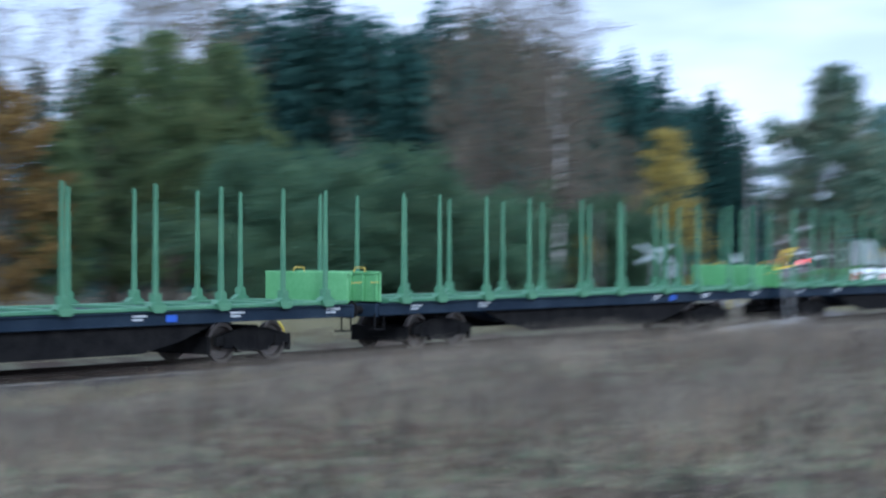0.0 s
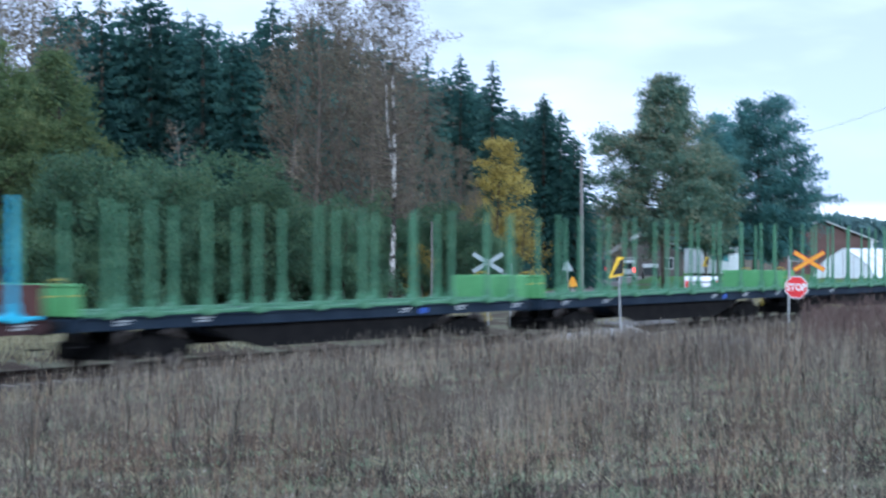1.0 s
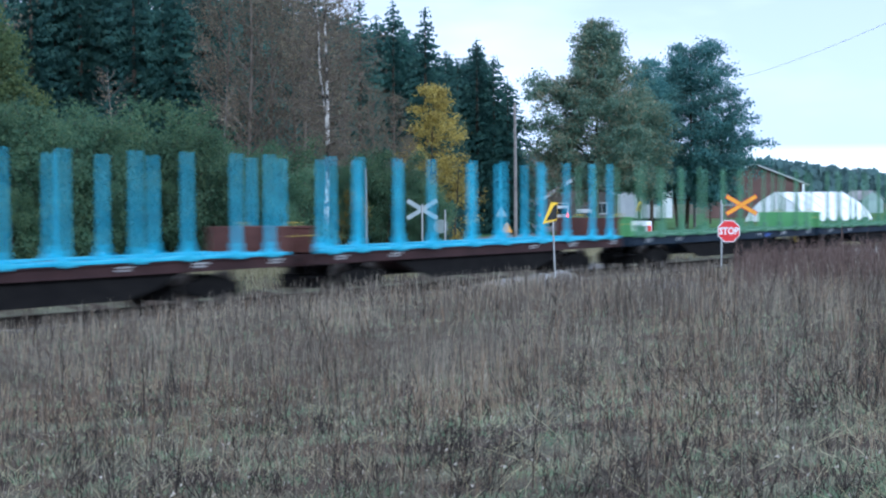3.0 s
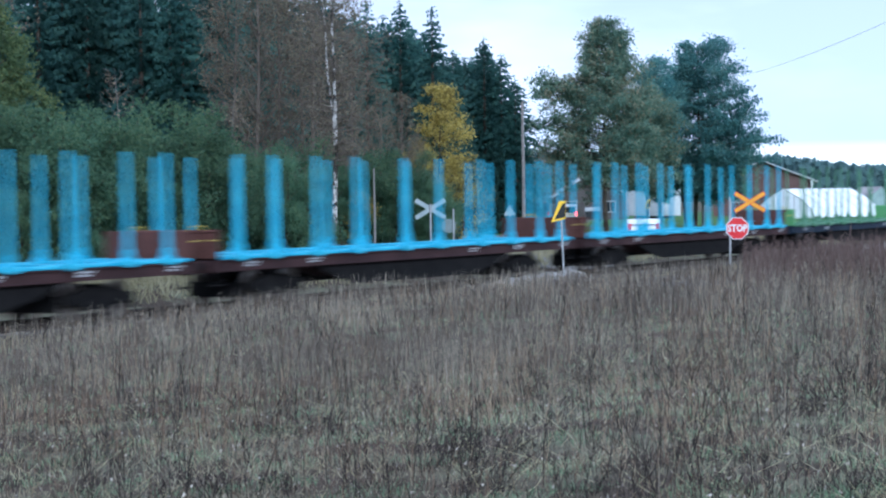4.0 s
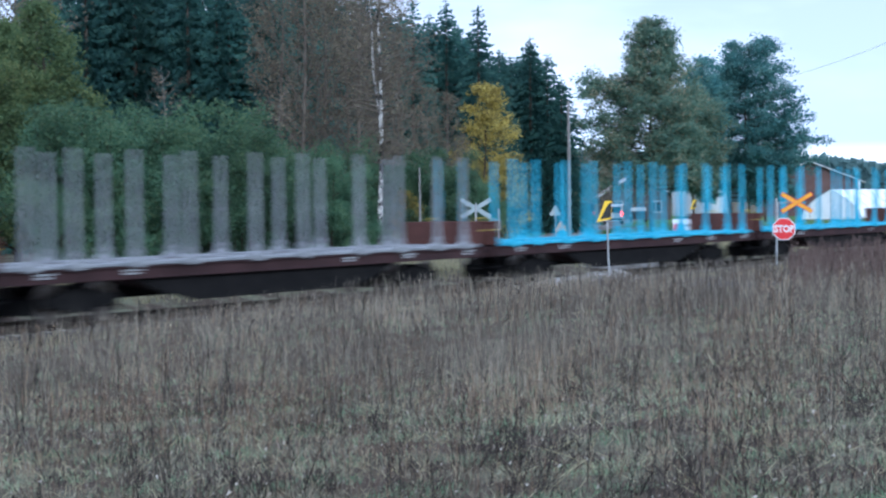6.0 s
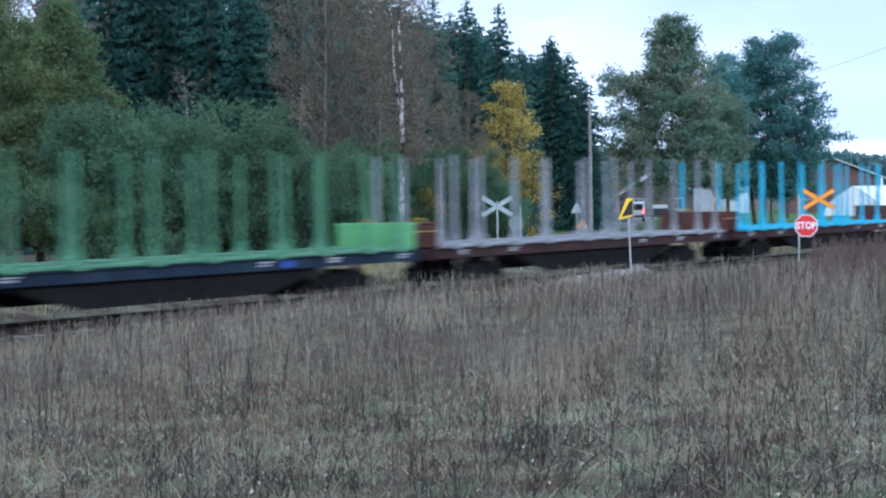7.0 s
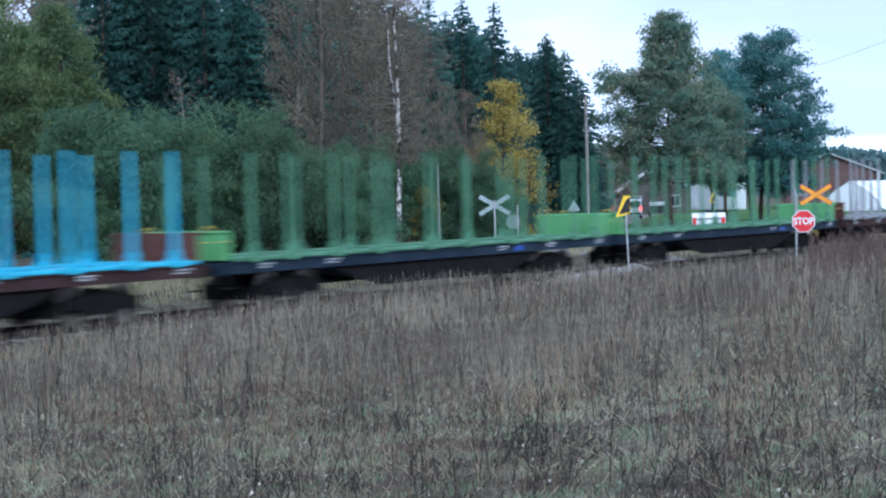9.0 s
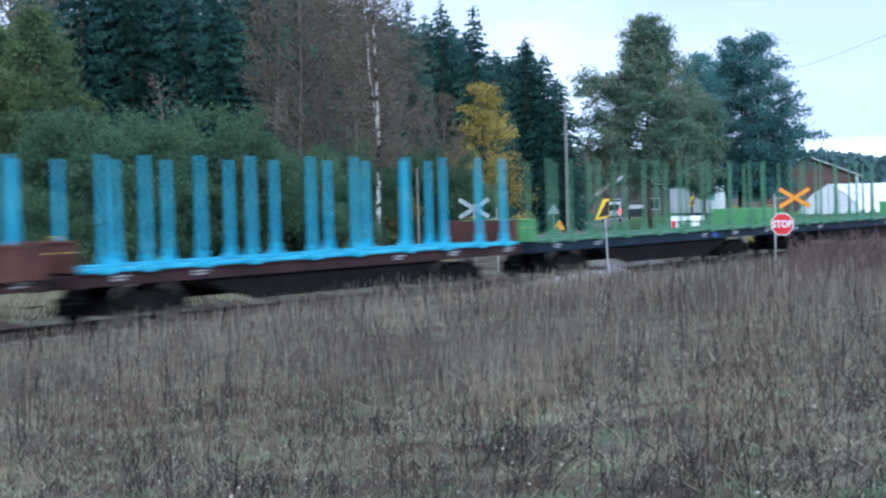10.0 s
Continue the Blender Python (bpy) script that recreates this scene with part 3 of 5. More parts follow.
GREEN_WAGON = timber_wagon("green", M_GREEN, M_GREENBOARD, M_NAVY, "empty timber wagon with light green stakes and dark blue frame")
BLUE_WAGON = timber_wagon("blue", M_BLUE, M_BROWN, M_BROWNSILL, "empty timber wagon with bright blue stakes and red-brown frame")
BOARDED_WAGON = timber_wagon("blue", M_BLUE, M_BROWN, M_BROWNSILL, "timber wagon with blue stakes above red-brown side boards", True)
GREY_WAGON = timber_wagon("grey", M_GREY, M_BROWN, M_BROWNSILL, "empty timber wagon with bare grey stakes and red-brown frame")
TRAIN, used = [], set()
for k, first in ((-2, GREEN_WAGON), (-1, GREEN_WAGON), (0, GREEN_WAGON), (1, BLUE_WAGON), (2, BLUE_WAGON), (3, BLUE_WAGON), (4, GREY_WAGON), (5, GREEN_WAGON),
                 (6, GREEN_WAGON), (7, BLUE_WAGON), (8, BOARDED_WAGON), (9, BOARDED_WAGON)):
    start_x = FRONT - PITCH * k
    wagon = first if first.name not in used else copy_thing(first, pose(start_x, TRACK_Y, 0))
    used.add(first.name)
    TRAIN.append((wagon, start_x))


def motions():
    for wagon, sx in TRAIN:
        walk(wagon, [(0.5 * i, pose(sx + SPEED * 0.5 * i, TRACK_Y, 0)) for i in range(21)])
        axles = [o for o in wagon.children if o.name.split(".")[0] == "wheelset"]
        turn = math.degrees(SPEED / FPS / WHEEL_R)
        for o in axles:
            ax = round(o.location.x, 3)
            walk(o, [(i / FPS, pose(ax, 0, WHEEL_R + RAIL_Z, 0, (turn * i) % 360, 0)) for i in range(301)])


# ---- trees ----
def leaf_quads(centres, size, rng, flat=0.0):
    """A small leaf or leaf clump at each centre, turned at random."""
    n = len(centres)
    a = rng.normal(size=(n, 3))
    a[:, 2] *= 1 - flat
    a /= np.linalg.norm(a, axis=1)[:, None]
    b = np.cross(a, rng.normal(size=(n, 3)))
    b /= np.linalg.norm(b, axis=1)[:, None]
    s = size * rng.uniform(0.6, 1.4, (n, 1))
    a, b = a * s, b * s * 0.55
    c = np.asarray(centres)
    return np.stack((c - a * 0.8 - b, c - a * 0.8 + b, c + a), 1)


def spruce(seed, height, spread, label):
    """A dark conifer: a straight trunk and drooping whorls of needle sprays."""
    rng = np.random.default_rng(seed)
    t = thing("spruce_tree", label, "tree", pose(0, 0, 0), "spruces of the wood")
    g = Geo()
    g.tube([(0, 0, -0.3), (0, 0, height * 0.5), (0, 0, height * 0.99)], [0.017 * height, 0.010 * height, 0.01], 7)
    part("trunk", g, M_BARK, t)
    quads = []
    z = height * 0.06
    while z < height - 0.1:
        f = (height - z) / height
        reach = spread * (f ** 0.62) * (0.6 + 0.4 * min(1, (z / height) * 4 + 0.5))
        n = int(6 + 5 * f)
        a0 = rng.uniform(0, 6.28)
        for i in range(n):
            ang = a0 + 6.283 * i / n + rng.normal(0, 0.25)
            L = reach * rng.uniform(0.5, 1.25) + 0.05
            sc = min(1.0, 0.3 + L)
            m = max(2, int(L / 0.15))
            s = np.linspace(0.15, 1.0, m)
            dx, dy = math.cos(ang), math.sin(ang)
            zb = z + rng.uniform(-0.24, 0.24)
            px, py = s * L * dx, s * L * dy
            pz = zb + 0.22 * L * s - rng.uniform(0.45, 0.7) * L * s ** 2 * (0.4 + 0.6 * f)
            side = np.array([-dy, dx, 0])
            for j in range(m):
                c = np.array([px[j], py[j], pz[j]]) + rng.normal(0, 0.055, 3) * sc
                wd = (0.08 + 0.19 * (1 - s[j]) * min(1.0, L / 1.5)) * sc
                for sg in (-1, 1):
                    tip = c + side * sg * wd * 1.5 + np.array([dx, dy, 0]) * 0.16 * sc + np.array([0, 0, -0.06 - 0.12 * rng.random()]) * sc
                    back = c - np.array([dx, dy, 0]) * 0.1 * sc
                    low = c + np.array([dx * 0.05, dy * 0.05, (-0.16 - 0.26 * rng.random()) * sc]) + side * sg * 0.05
                    quads.append((back, c + np.array([dx, dy, 0]) * 0.22 * sc + side * sg * wd * 0.5, tip * 0.55 + low * 0.45))
        z += 0.17 + 0.2 * f + rng.uniform(0, 0.06)
    top = np.array([0, 0, height])
    for i in range(14):
        a = rng.uniform(0, 6.28)
        d = np.array([math.cos(a), math.sin(a), 0])
        h = rng.uniform(-0.3, 0.8)
        quads.append((top - [0, 0, h], top - [0, 0, h + 0.3] + d * (0.08 + 0.12 * max(h, 0)), top - [0, 0, h + 0.3]))
    part("crown", quads_mesh("crown", quads, 3), M_SPRUCE, t)
    return t


def branched(seed, height, spread, base, bark, leaf, n_leaf, size, label, name="deciduous_tree", limbs=26, trunk=0.016, lean=0.0, twiggy=4, shape=0.75, stems=1, droop=0.0, group="", twig=None, scatter=0.2, dome=0.0, profile=None, side=0.0, extra=(), rise=0.35):
    """A broadleaf tree: tapered trunk, limbs and twigs, and a crown of single leaf clumps round the twigs."""
    rng = np.random.default_rng(seed)
    t = thing(name, label, "tree" if height > 4 else "bush", pose(0, 0, 0), group)
    wood, limb, centres = Geo(), Geo(), []
    for st in range(stems):
        off = rng.normal(0, 0.25 * spread * (stems > 1), 2)
        hh = height * (1 if st == 0 else rng.uniform(0.7, 1.0))
        tops = [np.array([off[0] * (0.3 + f) + lean * hh * f + 0.12 * math.sin(f * 5 + seed), off[1] * (0.3 + f) + 0.12 * math.cos(f * 4 + seed), -0.3 + (hh + 0.3) * f]) for f in np.linspace(0, 1, 8)]
        r0 = trunk * hh
        wood.tube(tops, [r0 * (1 - 0.93 * f) for f in np.linspace(0, 1, 8)], 7)
        for i in range(max(6, limbs // stems)):
            f = base + (0.97 - base) * (i + rng.random()) / max(6, limbs // stems)
            k = f * 7
            a, b = tops[int(k)], tops[min(int(k) + 1, 7)]
            p = a + (b - a) * (k - int(k))
            u = (f - base) / (1 - base)
            env = (math.sin(math.pi * min(1, max(0.03, u)) ** shape) ** 0.7) * (1 - 0.25 * u) + 0.08
            if dome:
                env = (1 - u ** dome) ** 0.8 * min(1.0, 5 * u + 0.45) + 0.05
            ang = i * 2.4 + rng.normal(0, 0.4)
            L = spread * env * rng.uniform(0.6, 1.15)
            up = rise + 0.5 * u - droop
            if profile:
                up = rise * (0.05 + 1.9 * u) - droop
                L = float(np.interp(u, *profile)) * rng.uniform(0.74, 1.02) * (1 + side * math.cos(ang))
            if st == 0 and i < len(extra):
                f, ang, L, up = extra[i]
                k = f * 7
                p = tops[int(k)] + (tops[min(int(k) + 1, 7)] - tops[int(k)]) * (k - int(k))
            d = np.array([math.cos(ang), math.sin(ang), up])
            pts = [p + d * L * s + np.array([0, 0, 0.18 * L * s * s - droop * L * s * s]) + rng.normal(0, 0.04 * L, 3) * s for s in (0, 0.35, 0.7, 1.0)]
            rl = max(0.012, r0 * (1 - f) * 0.5)
            limb.tube(pts, [rl, rl * 0.7, rl * 0.4, 0.006], 4, caps=False)
            for j in range(twiggy):
                s = rng.uniform(0.25, 1.0)
                q = np.array(pts[0]) + (np.array(pts[3]) - np.array(pts[0])) * s
                dd = rng.normal(0, 1, 3) * 0.6 + d * 0.5 + np.array([0, 0, 0.25 - droop])
                dd /= np.linalg.norm(dd)
                l2 = L * rng.uniform(0.2, 0.45) + 0.15
                e = q + dd * l2
                limb.tube([q, q + dd * l2 * 0.5 + rng.normal(0, 0.03, 3), e], [max(0.007, rl * 0.3), max(0.006, rl * 0.2), 0.004], 3, caps=False)
                centres += [(q, e)]
            centres.append((pts[1], pts[3]))
    part("trunk", wood, bark, t, smooth=True)
    part("branchwork", limb, twig or bark, t, "limbs and twigs")
    if n_leaf:
        A, B = np.array([c[0] for c in centres]), np.array([c[1] for c in centres])
        share = np.linalg.norm(B - A, axis=1)
        idx = rng.choice(len(centres), n_leaf, p=share / share.sum())
        A, B = A[idx], B[idx]
        s = rng.uniform(0.2, 1.04, (n_leaf, 1))
        pts = A + (B - A) * s + rng.normal(0, 1, (n_leaf, 3)) * np.array([scatter, scatter, scatter * 0.6])
        part("crown", quads_mesh("crown", leaf_quads(pts, size, rng), 3), leaf, t)
    return t


def stand(first, spots, seed, dz=0.0):
    """The first tree and copies of it at spots (x, y, scale)."""
    rng = random.Random(seed)
    poses = []
    for x, y, s in spots:
        m = pose(x, y, float(ground_z(x, y)) - 0.05 + dz, 0, 0, rng.uniform(0, 360)) @ Matrix.Diagonal((s * rng.uniform(0.9, 1.1), s * rng.uniform(0.9, 1.1), s, 1))
        poses.append(m)
    for m in poses[1:]:
        copy_thing(first, m)
    first.matrix_basis = poses[0]


def ground_pose(x, y, face_deg, dz=0.0):
    """On the land at x, y; the thing's front (its -y side) turned to the compass direction face_deg from +x."""
    return pose(x, y, float(ground_z(x, y)) + dz, 0, 0, face_deg + 90)


def polar(r, deg):
    return r * math.cos(radians(deg)), r * math.sin(radians(deg))



SPRUCES = [spruce(11 + i, 16.0, 2.45 + 0.3 * i, "tall dark green spruce at the edge of the wood") for i in range(5)]
rng_s = random.Random(5)
spots = [[] for _ in SPRUCES]


def add_spruce(deg, r, h):
    spots[rng_s.randrange(5)].append((*polar(r, deg), h / 16))


for deg, r, h in [(27.71, 150, 12.1), (28.12, 150, 14.0), (28.62, 150, 15.3), (28.9, 154, 14.2), (28.35, 156, 13.0), (29.2, 152, 14.0), (29.55, 140, 13.6), (30.15, 130, 15.8), (31.1, 132, 16.4), (32.1, 131, 16.4),
                  (32.8, 136, 16.0), (33.5, 129, 17.0), (34.4, 128, 17.5), (35.2, 126, 18.0)]:
    add_spruce(deg, r, h)
# the close dark stand, tallest where the track bends away from it
for deg, h in ((35.5, 16.6), (36.2, 16.2), (36.7, 17.4), (37.1, 16.0), (37.55, 15.3), (37.9, 15.2), (38.3, 16.2), (38.75, 16.3), (39.2, 17.1), (39.75, 16.8), (40.3, 17.8), (41.0, 17.2), (41.7, 17.6), (42.4, 17.5), (43.0, 16.8)):
    add_spruce(deg, 112 + rng_s.uniform(-3, 3), h)
    add_spruce(deg + 0.25 + rng_s.uniform(-0.15, 0.15), 124 + rng_s.uniform(-3, 3), h * 1.0)
    add_spruce(deg + rng_s.uniform(-0.3, 0.3), 140 + rng_s.uniform(-4, 4), h * 1.05)
add_spruce(46.2, 92, 13.4)
for deg, r, h in ((44.4, 120, 12.5), (45.3, 126, 12.0), (47.4, 118, 13.8), (48.5, 124, 14.4), (49.8, 120, 14.0), (51.0, 124, 14.6), (46.7, 124, 14.0), (52.2, 122, 14.2)):
    add_spruce(deg, r, h)
for deg, r, h in ((31.45, 134, 15.0), (30.85, 134, 14.7), (31.8, 135, 14.9), (30.5, 135, 14.0), (32.5, 134, 15.4), (29.85, 136, 12.9), (32.45, 150, 17.6), (31.6, 150, 17.2), (30.75, 148, 16.2), (30.4, 146, 15.4), (29.85, 150, 13.8), (33.1, 150, 18.4), (33.9, 150, 19.0), (34.8, 148, 19.5)):
    add_spruce(deg, r, h)
for n in range(22):
    deg, r = 27.75 + n * 0.42, 168 + rng_s.uniform(-4, 9)
    add_spruce(deg, r, 9.5 + rng_s.uniform(0, 3) + (4 if deg > 28.5 else 0))
for s, q in zip(SPRUCES, spots):
    stand(s, q, 3)

# broadleaf trees beyond the track
OLIVE = branched(21, 10.0, 2.3, 0.1, M_BARK, M_OLIVE, 30000, 0.066, "leafy olive-green tree turning yellow beside the track", limbs=44, shape=0.6, dome=1.3, group="olive trees")
stand(OLIVE, [(*polar(74, 42.9), 1.04), (*polar(77, 44.7), 1.12), (*polar(73, 46.5), 0.98), (*polar(80, 43.8), 1.0), (*polar(82, 45.6), 1.1), (*polar(69, 47.8), 0.7)], 4)
ORANGE = branched(22, 8.0, 2.1, 0.1, M_BARK, M_ORANGE, 14000, 0.085, "orange-brown autumn tree beside the track", limbs=30, shape=0.6)
stand(ORANGE, [(*polar(68, 49.3), 1.0)], 4)
PALE = branched(23, 16.0, 3.2, 0.45, M_REDBARK, M_BROWNLEAF, 3200, 0.08, "bare pinkish-grey birch crown above the wood", limbs=44, twiggy=9, trunk=0.009, group="bare trees")
stand(PALE, [(*polar(84, 44.6), 1.0), (*polar(97, 33.7), 1.0), (*polar(92, 43.7), 1.05), (*polar(96, 45.4), 0.95), (*polar(98, 47.6), 0.9), (*polar(96, 49.6), 0.88)], 5)
SAPLING = branched(24, 8.6, 1.3, 0.35, M_POLE, M_BROWNLEAF, 120, 0.08, "slender leafless sapling with a pale trunk", twig=M_REDBARK, limbs=26, twiggy=5, trunk=0.007)
stand(SAPLING, [(*polar(84, 39.45), 1.0), (*polar(88, 36.1), 0.95)], 6)
BROWN = [branched(25 + i, 14.5, 2.3, 0.12, M_REDBARK, M_BROWNLEAF, 6800, 0.06, "tall thin red-brown tree with few withered leaves", limbs=50, twiggy=8, trunk=0.010, shape=0.7, droop=-0.3, group="brown trees") for i in range(2)]
stand(BROWN[0], [(*polar(96, 36.0), 1.02), (*polar(94, 34.75), 1.05), (*polar(101, 32.6), 0.8), (*polar(106, 31.7), 0.62)], 7)
stand(BROWN[1], [(*polar(93, 35.4), 1.08), (*polar(99, 34.0), 1.0), (*polar(103, 33.2), 0.85), (*polar(108, 31.1), 0.6), (*polar(100, 30.7), 0.42)], 8)
BIRCH = branched(31, 14.5, 2.2, 0.3, M_BIRCH, M_BROWNLEAF, 9000, 0.05, "white-barked birch with bare hanging twigs", limbs=110, twiggy=11, twig=M_REDBARK, trunk=0.0095, lean=0.008, droop=0.25)
fork = Geo()
fork.tube([(0.12, 0, 5.5), (0.06, 0.02, 6.6), (-0.16, 0.05, 8.2), (-0.2, 0.0, 10.0), (-0.42, 0.05, 13.0)], [0.07, 0.06, 0.048, 0.035, 0.012], 7)
part("stem", fork, M_BIRCH, BIRCH, "second white stem", smooth=True)
BIRCH.matrix_basis = ground_pose(*polar(84, 33.18), 213)
YELLOW = branched(33, 9.2, 1.9, 0.14, M_BARK, M_GOLD, 13000, 0.075, "golden-leaved young birch at the wood's edge", limbs=30, shape=0.65, trunk=0.012)
stand(YELLOW, [(*polar(110, 29.95), 1.0)], 10)
YELLOW_LOW = branched(34, 5.2, 1.5, 0.1, M_BARK, M_GOLD, 2200, 0.075, "thin half-bare golden shrub at the wood's edge", name="shrub", limbs=22, shape=0.65)
stand(YELLOW_LOW, [(*polar(108, 29.25), 1.0), (*polar(95, 32.3), 0.6)], 10)
DULL = branched(41, 16.3, 5.6, 0.19, M_BARK, M_ALDER, 66000, 0.115, "broad dull green tree with thinning brownish top", limbs=84, twiggy=6, trunk=0.012, scatter=0.3, droop=0.07, rise=0.33, group="farm trees",
                profile=((0, 0.1, 0.3, 0.5, 0.62, 0.75, 0.9, 1.0), (4.9, 5.1, 4.8, 3.9, 2.9, 2.1, 1.6, 0.6)), extra=((0.6, math.pi, 4.6, 0.35), (0.57, math.pi + 0.15, 4.4, 0.3), (0.62, math.pi - 0.1, 4.8, 0.3)))
DULL.matrix_basis = ground_pose(*polar(150, 25.05), 205)
DULL_SMALL = branched(42, 10.0, 3.4, 0.3, M_BARK, M_ALDER, 22000, 0.10, "dull green farmyard tree", limbs=40, twiggy=6, shape=0.6, scatter=0.3, group="farm trees")
stand(DULL_SMALL, [(*polar(160, 23.85), 1.1), (*polar(205, 21.75), 0.8), (*polar(265, 26.3), 0.7), (*polar(262, 24.2), 0.75)], 4)
ALDER = branched(43, 16.2, 5.4, 0.21, M_BARK, M_ALDERDARK, 78000, 0.12, "broad dark blue-green alder with open crown", limbs=96, twiggy=6, trunk=0.012, stems=2, scatter=0.3, droop=0.07, rise=0.32, group="farm trees",
                 profile=((0, 0.15, 0.35, 0.5, 0.65, 0.8, 0.95, 1.0), (4.7, 5.0, 5.0, 4.6, 3.8, 2.9, 1.8, 0.7)), side=0.1)
ALDER.matrix_basis = ground_pose(*polar(170, 22.45), 202) @ Matrix.Diagonal((1.14, 1.14, 0.99, 1))
ALDER_SLIM = branched(45, 14.6, 2.4, 0.4, M_BARK, M_ALDERDARK, 15000, 0.11, "slim dark alder between broader trees", limbs=34, twiggy=6, trunk=0.012, scatter=0.25, droop=0.1, group="farm trees",
                      profile=((0, 0.3, 0.7, 1.0), (1.9, 2.3, 1.8, 0.7)))
ALDER_SLIM.matrix_basis = ground_pose(*polar(166, 23.5), 203)
FAR_BIRCH = branched(44, 9.0, 2.0, 0.2, M_REDBARK, M_BROWNLEAF, 1500, 0.12, "small bare pinkish tree in the distance", limbs=30, twiggy=5, group="bare trees")
stand(FAR_BIRCH, [(*polar(210, 26.9), 1.0), (*polar(214, 26.3), 0.8)], 6)

# bushes along the far side of the track
BUSHES = [branched(51 + i, 4.2, 2.3, 0.04, M_BARK, M_BUSH, 26000, 0.05, "dense green willow bush beside the track", name="bush", limbs=36, stems=4, trunk=0.012, shape=0.55, group="bushes") for i in range(3)]
bush_spots = [[], [], []]
for n in range(14):
    deg = 34.5 + n * 0.62
    r = (42.5 + (n * 7 % 5)) / math.sin(radians(deg))
    tall = 1.05 + 0.2 * math.sin(n * 1.3) + (0.12 if 36 < deg < 42 else -0.12)
    bush_spots[n % 3].append((*polar(r, deg), tall))
for n in range(9):
    deg = 30.2 + n * 0.42
    bush_spots[n % 3].append((*polar(96 + n % 3 * 4, deg), 0.75 + 0.12 * (n % 4)))
for b, q in zip(BUSHES, bush_spots):
    stand(b, q, 12)


def far_wood():
    """The low wooded ridge on the horizon, with distance haze put into its leaf colour."""
    rng = np.random.default_rng(77)
    quads, clumps = [], []
    for deg in np.arange(-20, 75, 0.055):
        r = 880 + rng.uniform(-40, 60)
        x, y = polar(r, deg)
        h = np.interp(deg, (-20, 10, 16.5, 18.5, 20, 26, 75), (12, 11, 13.0, 17.0, 20.0, 24, 26)) * rng.uniform(0.96, 1.03)
        n = 18
        z = h * 0.97 * rng.uniform(0, 1, n) ** 0.6
        w = (1 - z / h) * 3.2 + 1.6
        c = np.stack((x + rng.normal(0, 1, n) * w * 0.5, y + rng.normal(0, 1, n) * w * 0.5, z), 1)
        clumps.append(leaf_quads(c, 2.3, rng))
        px, py = -math.sin(radians(deg)), math.cos(radians(deg))
        k = 1.3
        quads.append(np.array([[(x - px * k, y - py * k, 0), (x + px * k, y + py * k, 0), (x + px * 0.3, y + py * 0.3, h), (x - px * 0.3, y - py * 0.3, h * 0.98)]]))
        b = r + 30
        bx, by = polar(b, deg)
        quads.append(np.array([[(bx - px * 3, by - py * 3, 0), (bx + px * 3, by + py * 3, 0), (bx + px * 3, by + py * 3, h * 0.8), (bx - px * 3, by - py * 3, h * 0.82)]]))
    q = np.concatenate(quads)
    tris = np.concatenate(clumps + [q[:, [0, 1, 2]], q[:, [0, 2, 3]]])
    ob = put("far_woods", quads_mesh("far_woods", tris, 3), M_HAZEWOOD)
    tagged(ob, "dark wooded ridge on the horizon, its colour blued for haze", "forest", kind="stuff")


far_wood()


# ---- dry field in front ----
def ribbons(base, top, width, rng, bow=0.0):
    """Bent blades from base to top: six corners each."""
    n = len(base)
    d = top - base
    a = np.cross(d, rng.normal(size=(n, 3)))
    a /= np.linalg.norm(a, axis=1)[:, None] + 1e-9
    mid = base + d * 0.55 + rng.normal(0, 1, (n, 3)) * (bow * np.linalg.norm(d, axis=1))[:, None]
    w = np.asarray(width).reshape(-1, 1)
    return np.stack((base - a * w, base + a * w, mid - a * w * 0.8, mid + a * w * 0.8, top - a * w * 0.25, top + a * w * 0.25), 1)


def blades_mesh(name, blades):
    """A mesh of blades, two joined quads each."""
    n = len(blades)
    me = bpy.data.meshes.new(name)
    me.vertices.add(n * 6), me.loops.add(n * 8), me.polygons.add(n * 2)
    me.vertices.foreach_set("co", np.asarray(blades, dtype=float).reshape(-1))
    me.loops.foreach_set("vertex_index", (np.arange(n)[:, None] * 6 + np.array([0, 1, 3, 2, 2, 3, 5, 4])).reshape(-1))
    me.polygons.foreach_set("loop_start", np.arange(n * 2) * 4)
    me.update(calc_edges=True)
    return me


def slivers(base, top, width, rng):
    """Thin tapering twigs of three corners each."""
    d = top - base
    a = np.cross(d, rng.normal(size=(len(base), 3)))
    a /= np.linalg.norm(a, axis=1)[:, None] + 1e-9
    w = np.asarray(width).reshape(-1, 1)
    return np.stack((base - a * w, base + a * w, top), 1)


def weed_mesh(name, blades, twigs):
    """A mesh of blades and of slivers."""
    n, k = len(blades), len(twigs)
    me = bpy.data.meshes.new(name)
    me.vertices.add(n * 6 + k * 3), me.loops.add(n * 8 + k * 3), me.polygons.add(n * 2 + k)
    me.vertices.foreach_set("co", np.concatenate((np.asarray(blades, dtype=float).reshape(-1), np.asarray(twigs, dtype=float).reshape(-1))))
    one = (np.arange(n)[:, None] * 6 + np.array([0, 1, 3, 2, 2, 3, 5, 4])).reshape(-1)
    me.loops.foreach_set("vertex_index", np.concatenate((one, n * 6 + np.arange(k * 3))))
    me.polygons.foreach_set("loop_start", np.concatenate((np.arange(n * 2) * 4, n * 8 + np.arange(k) * 3)))
    me.update(calc_edges=True)
    return me


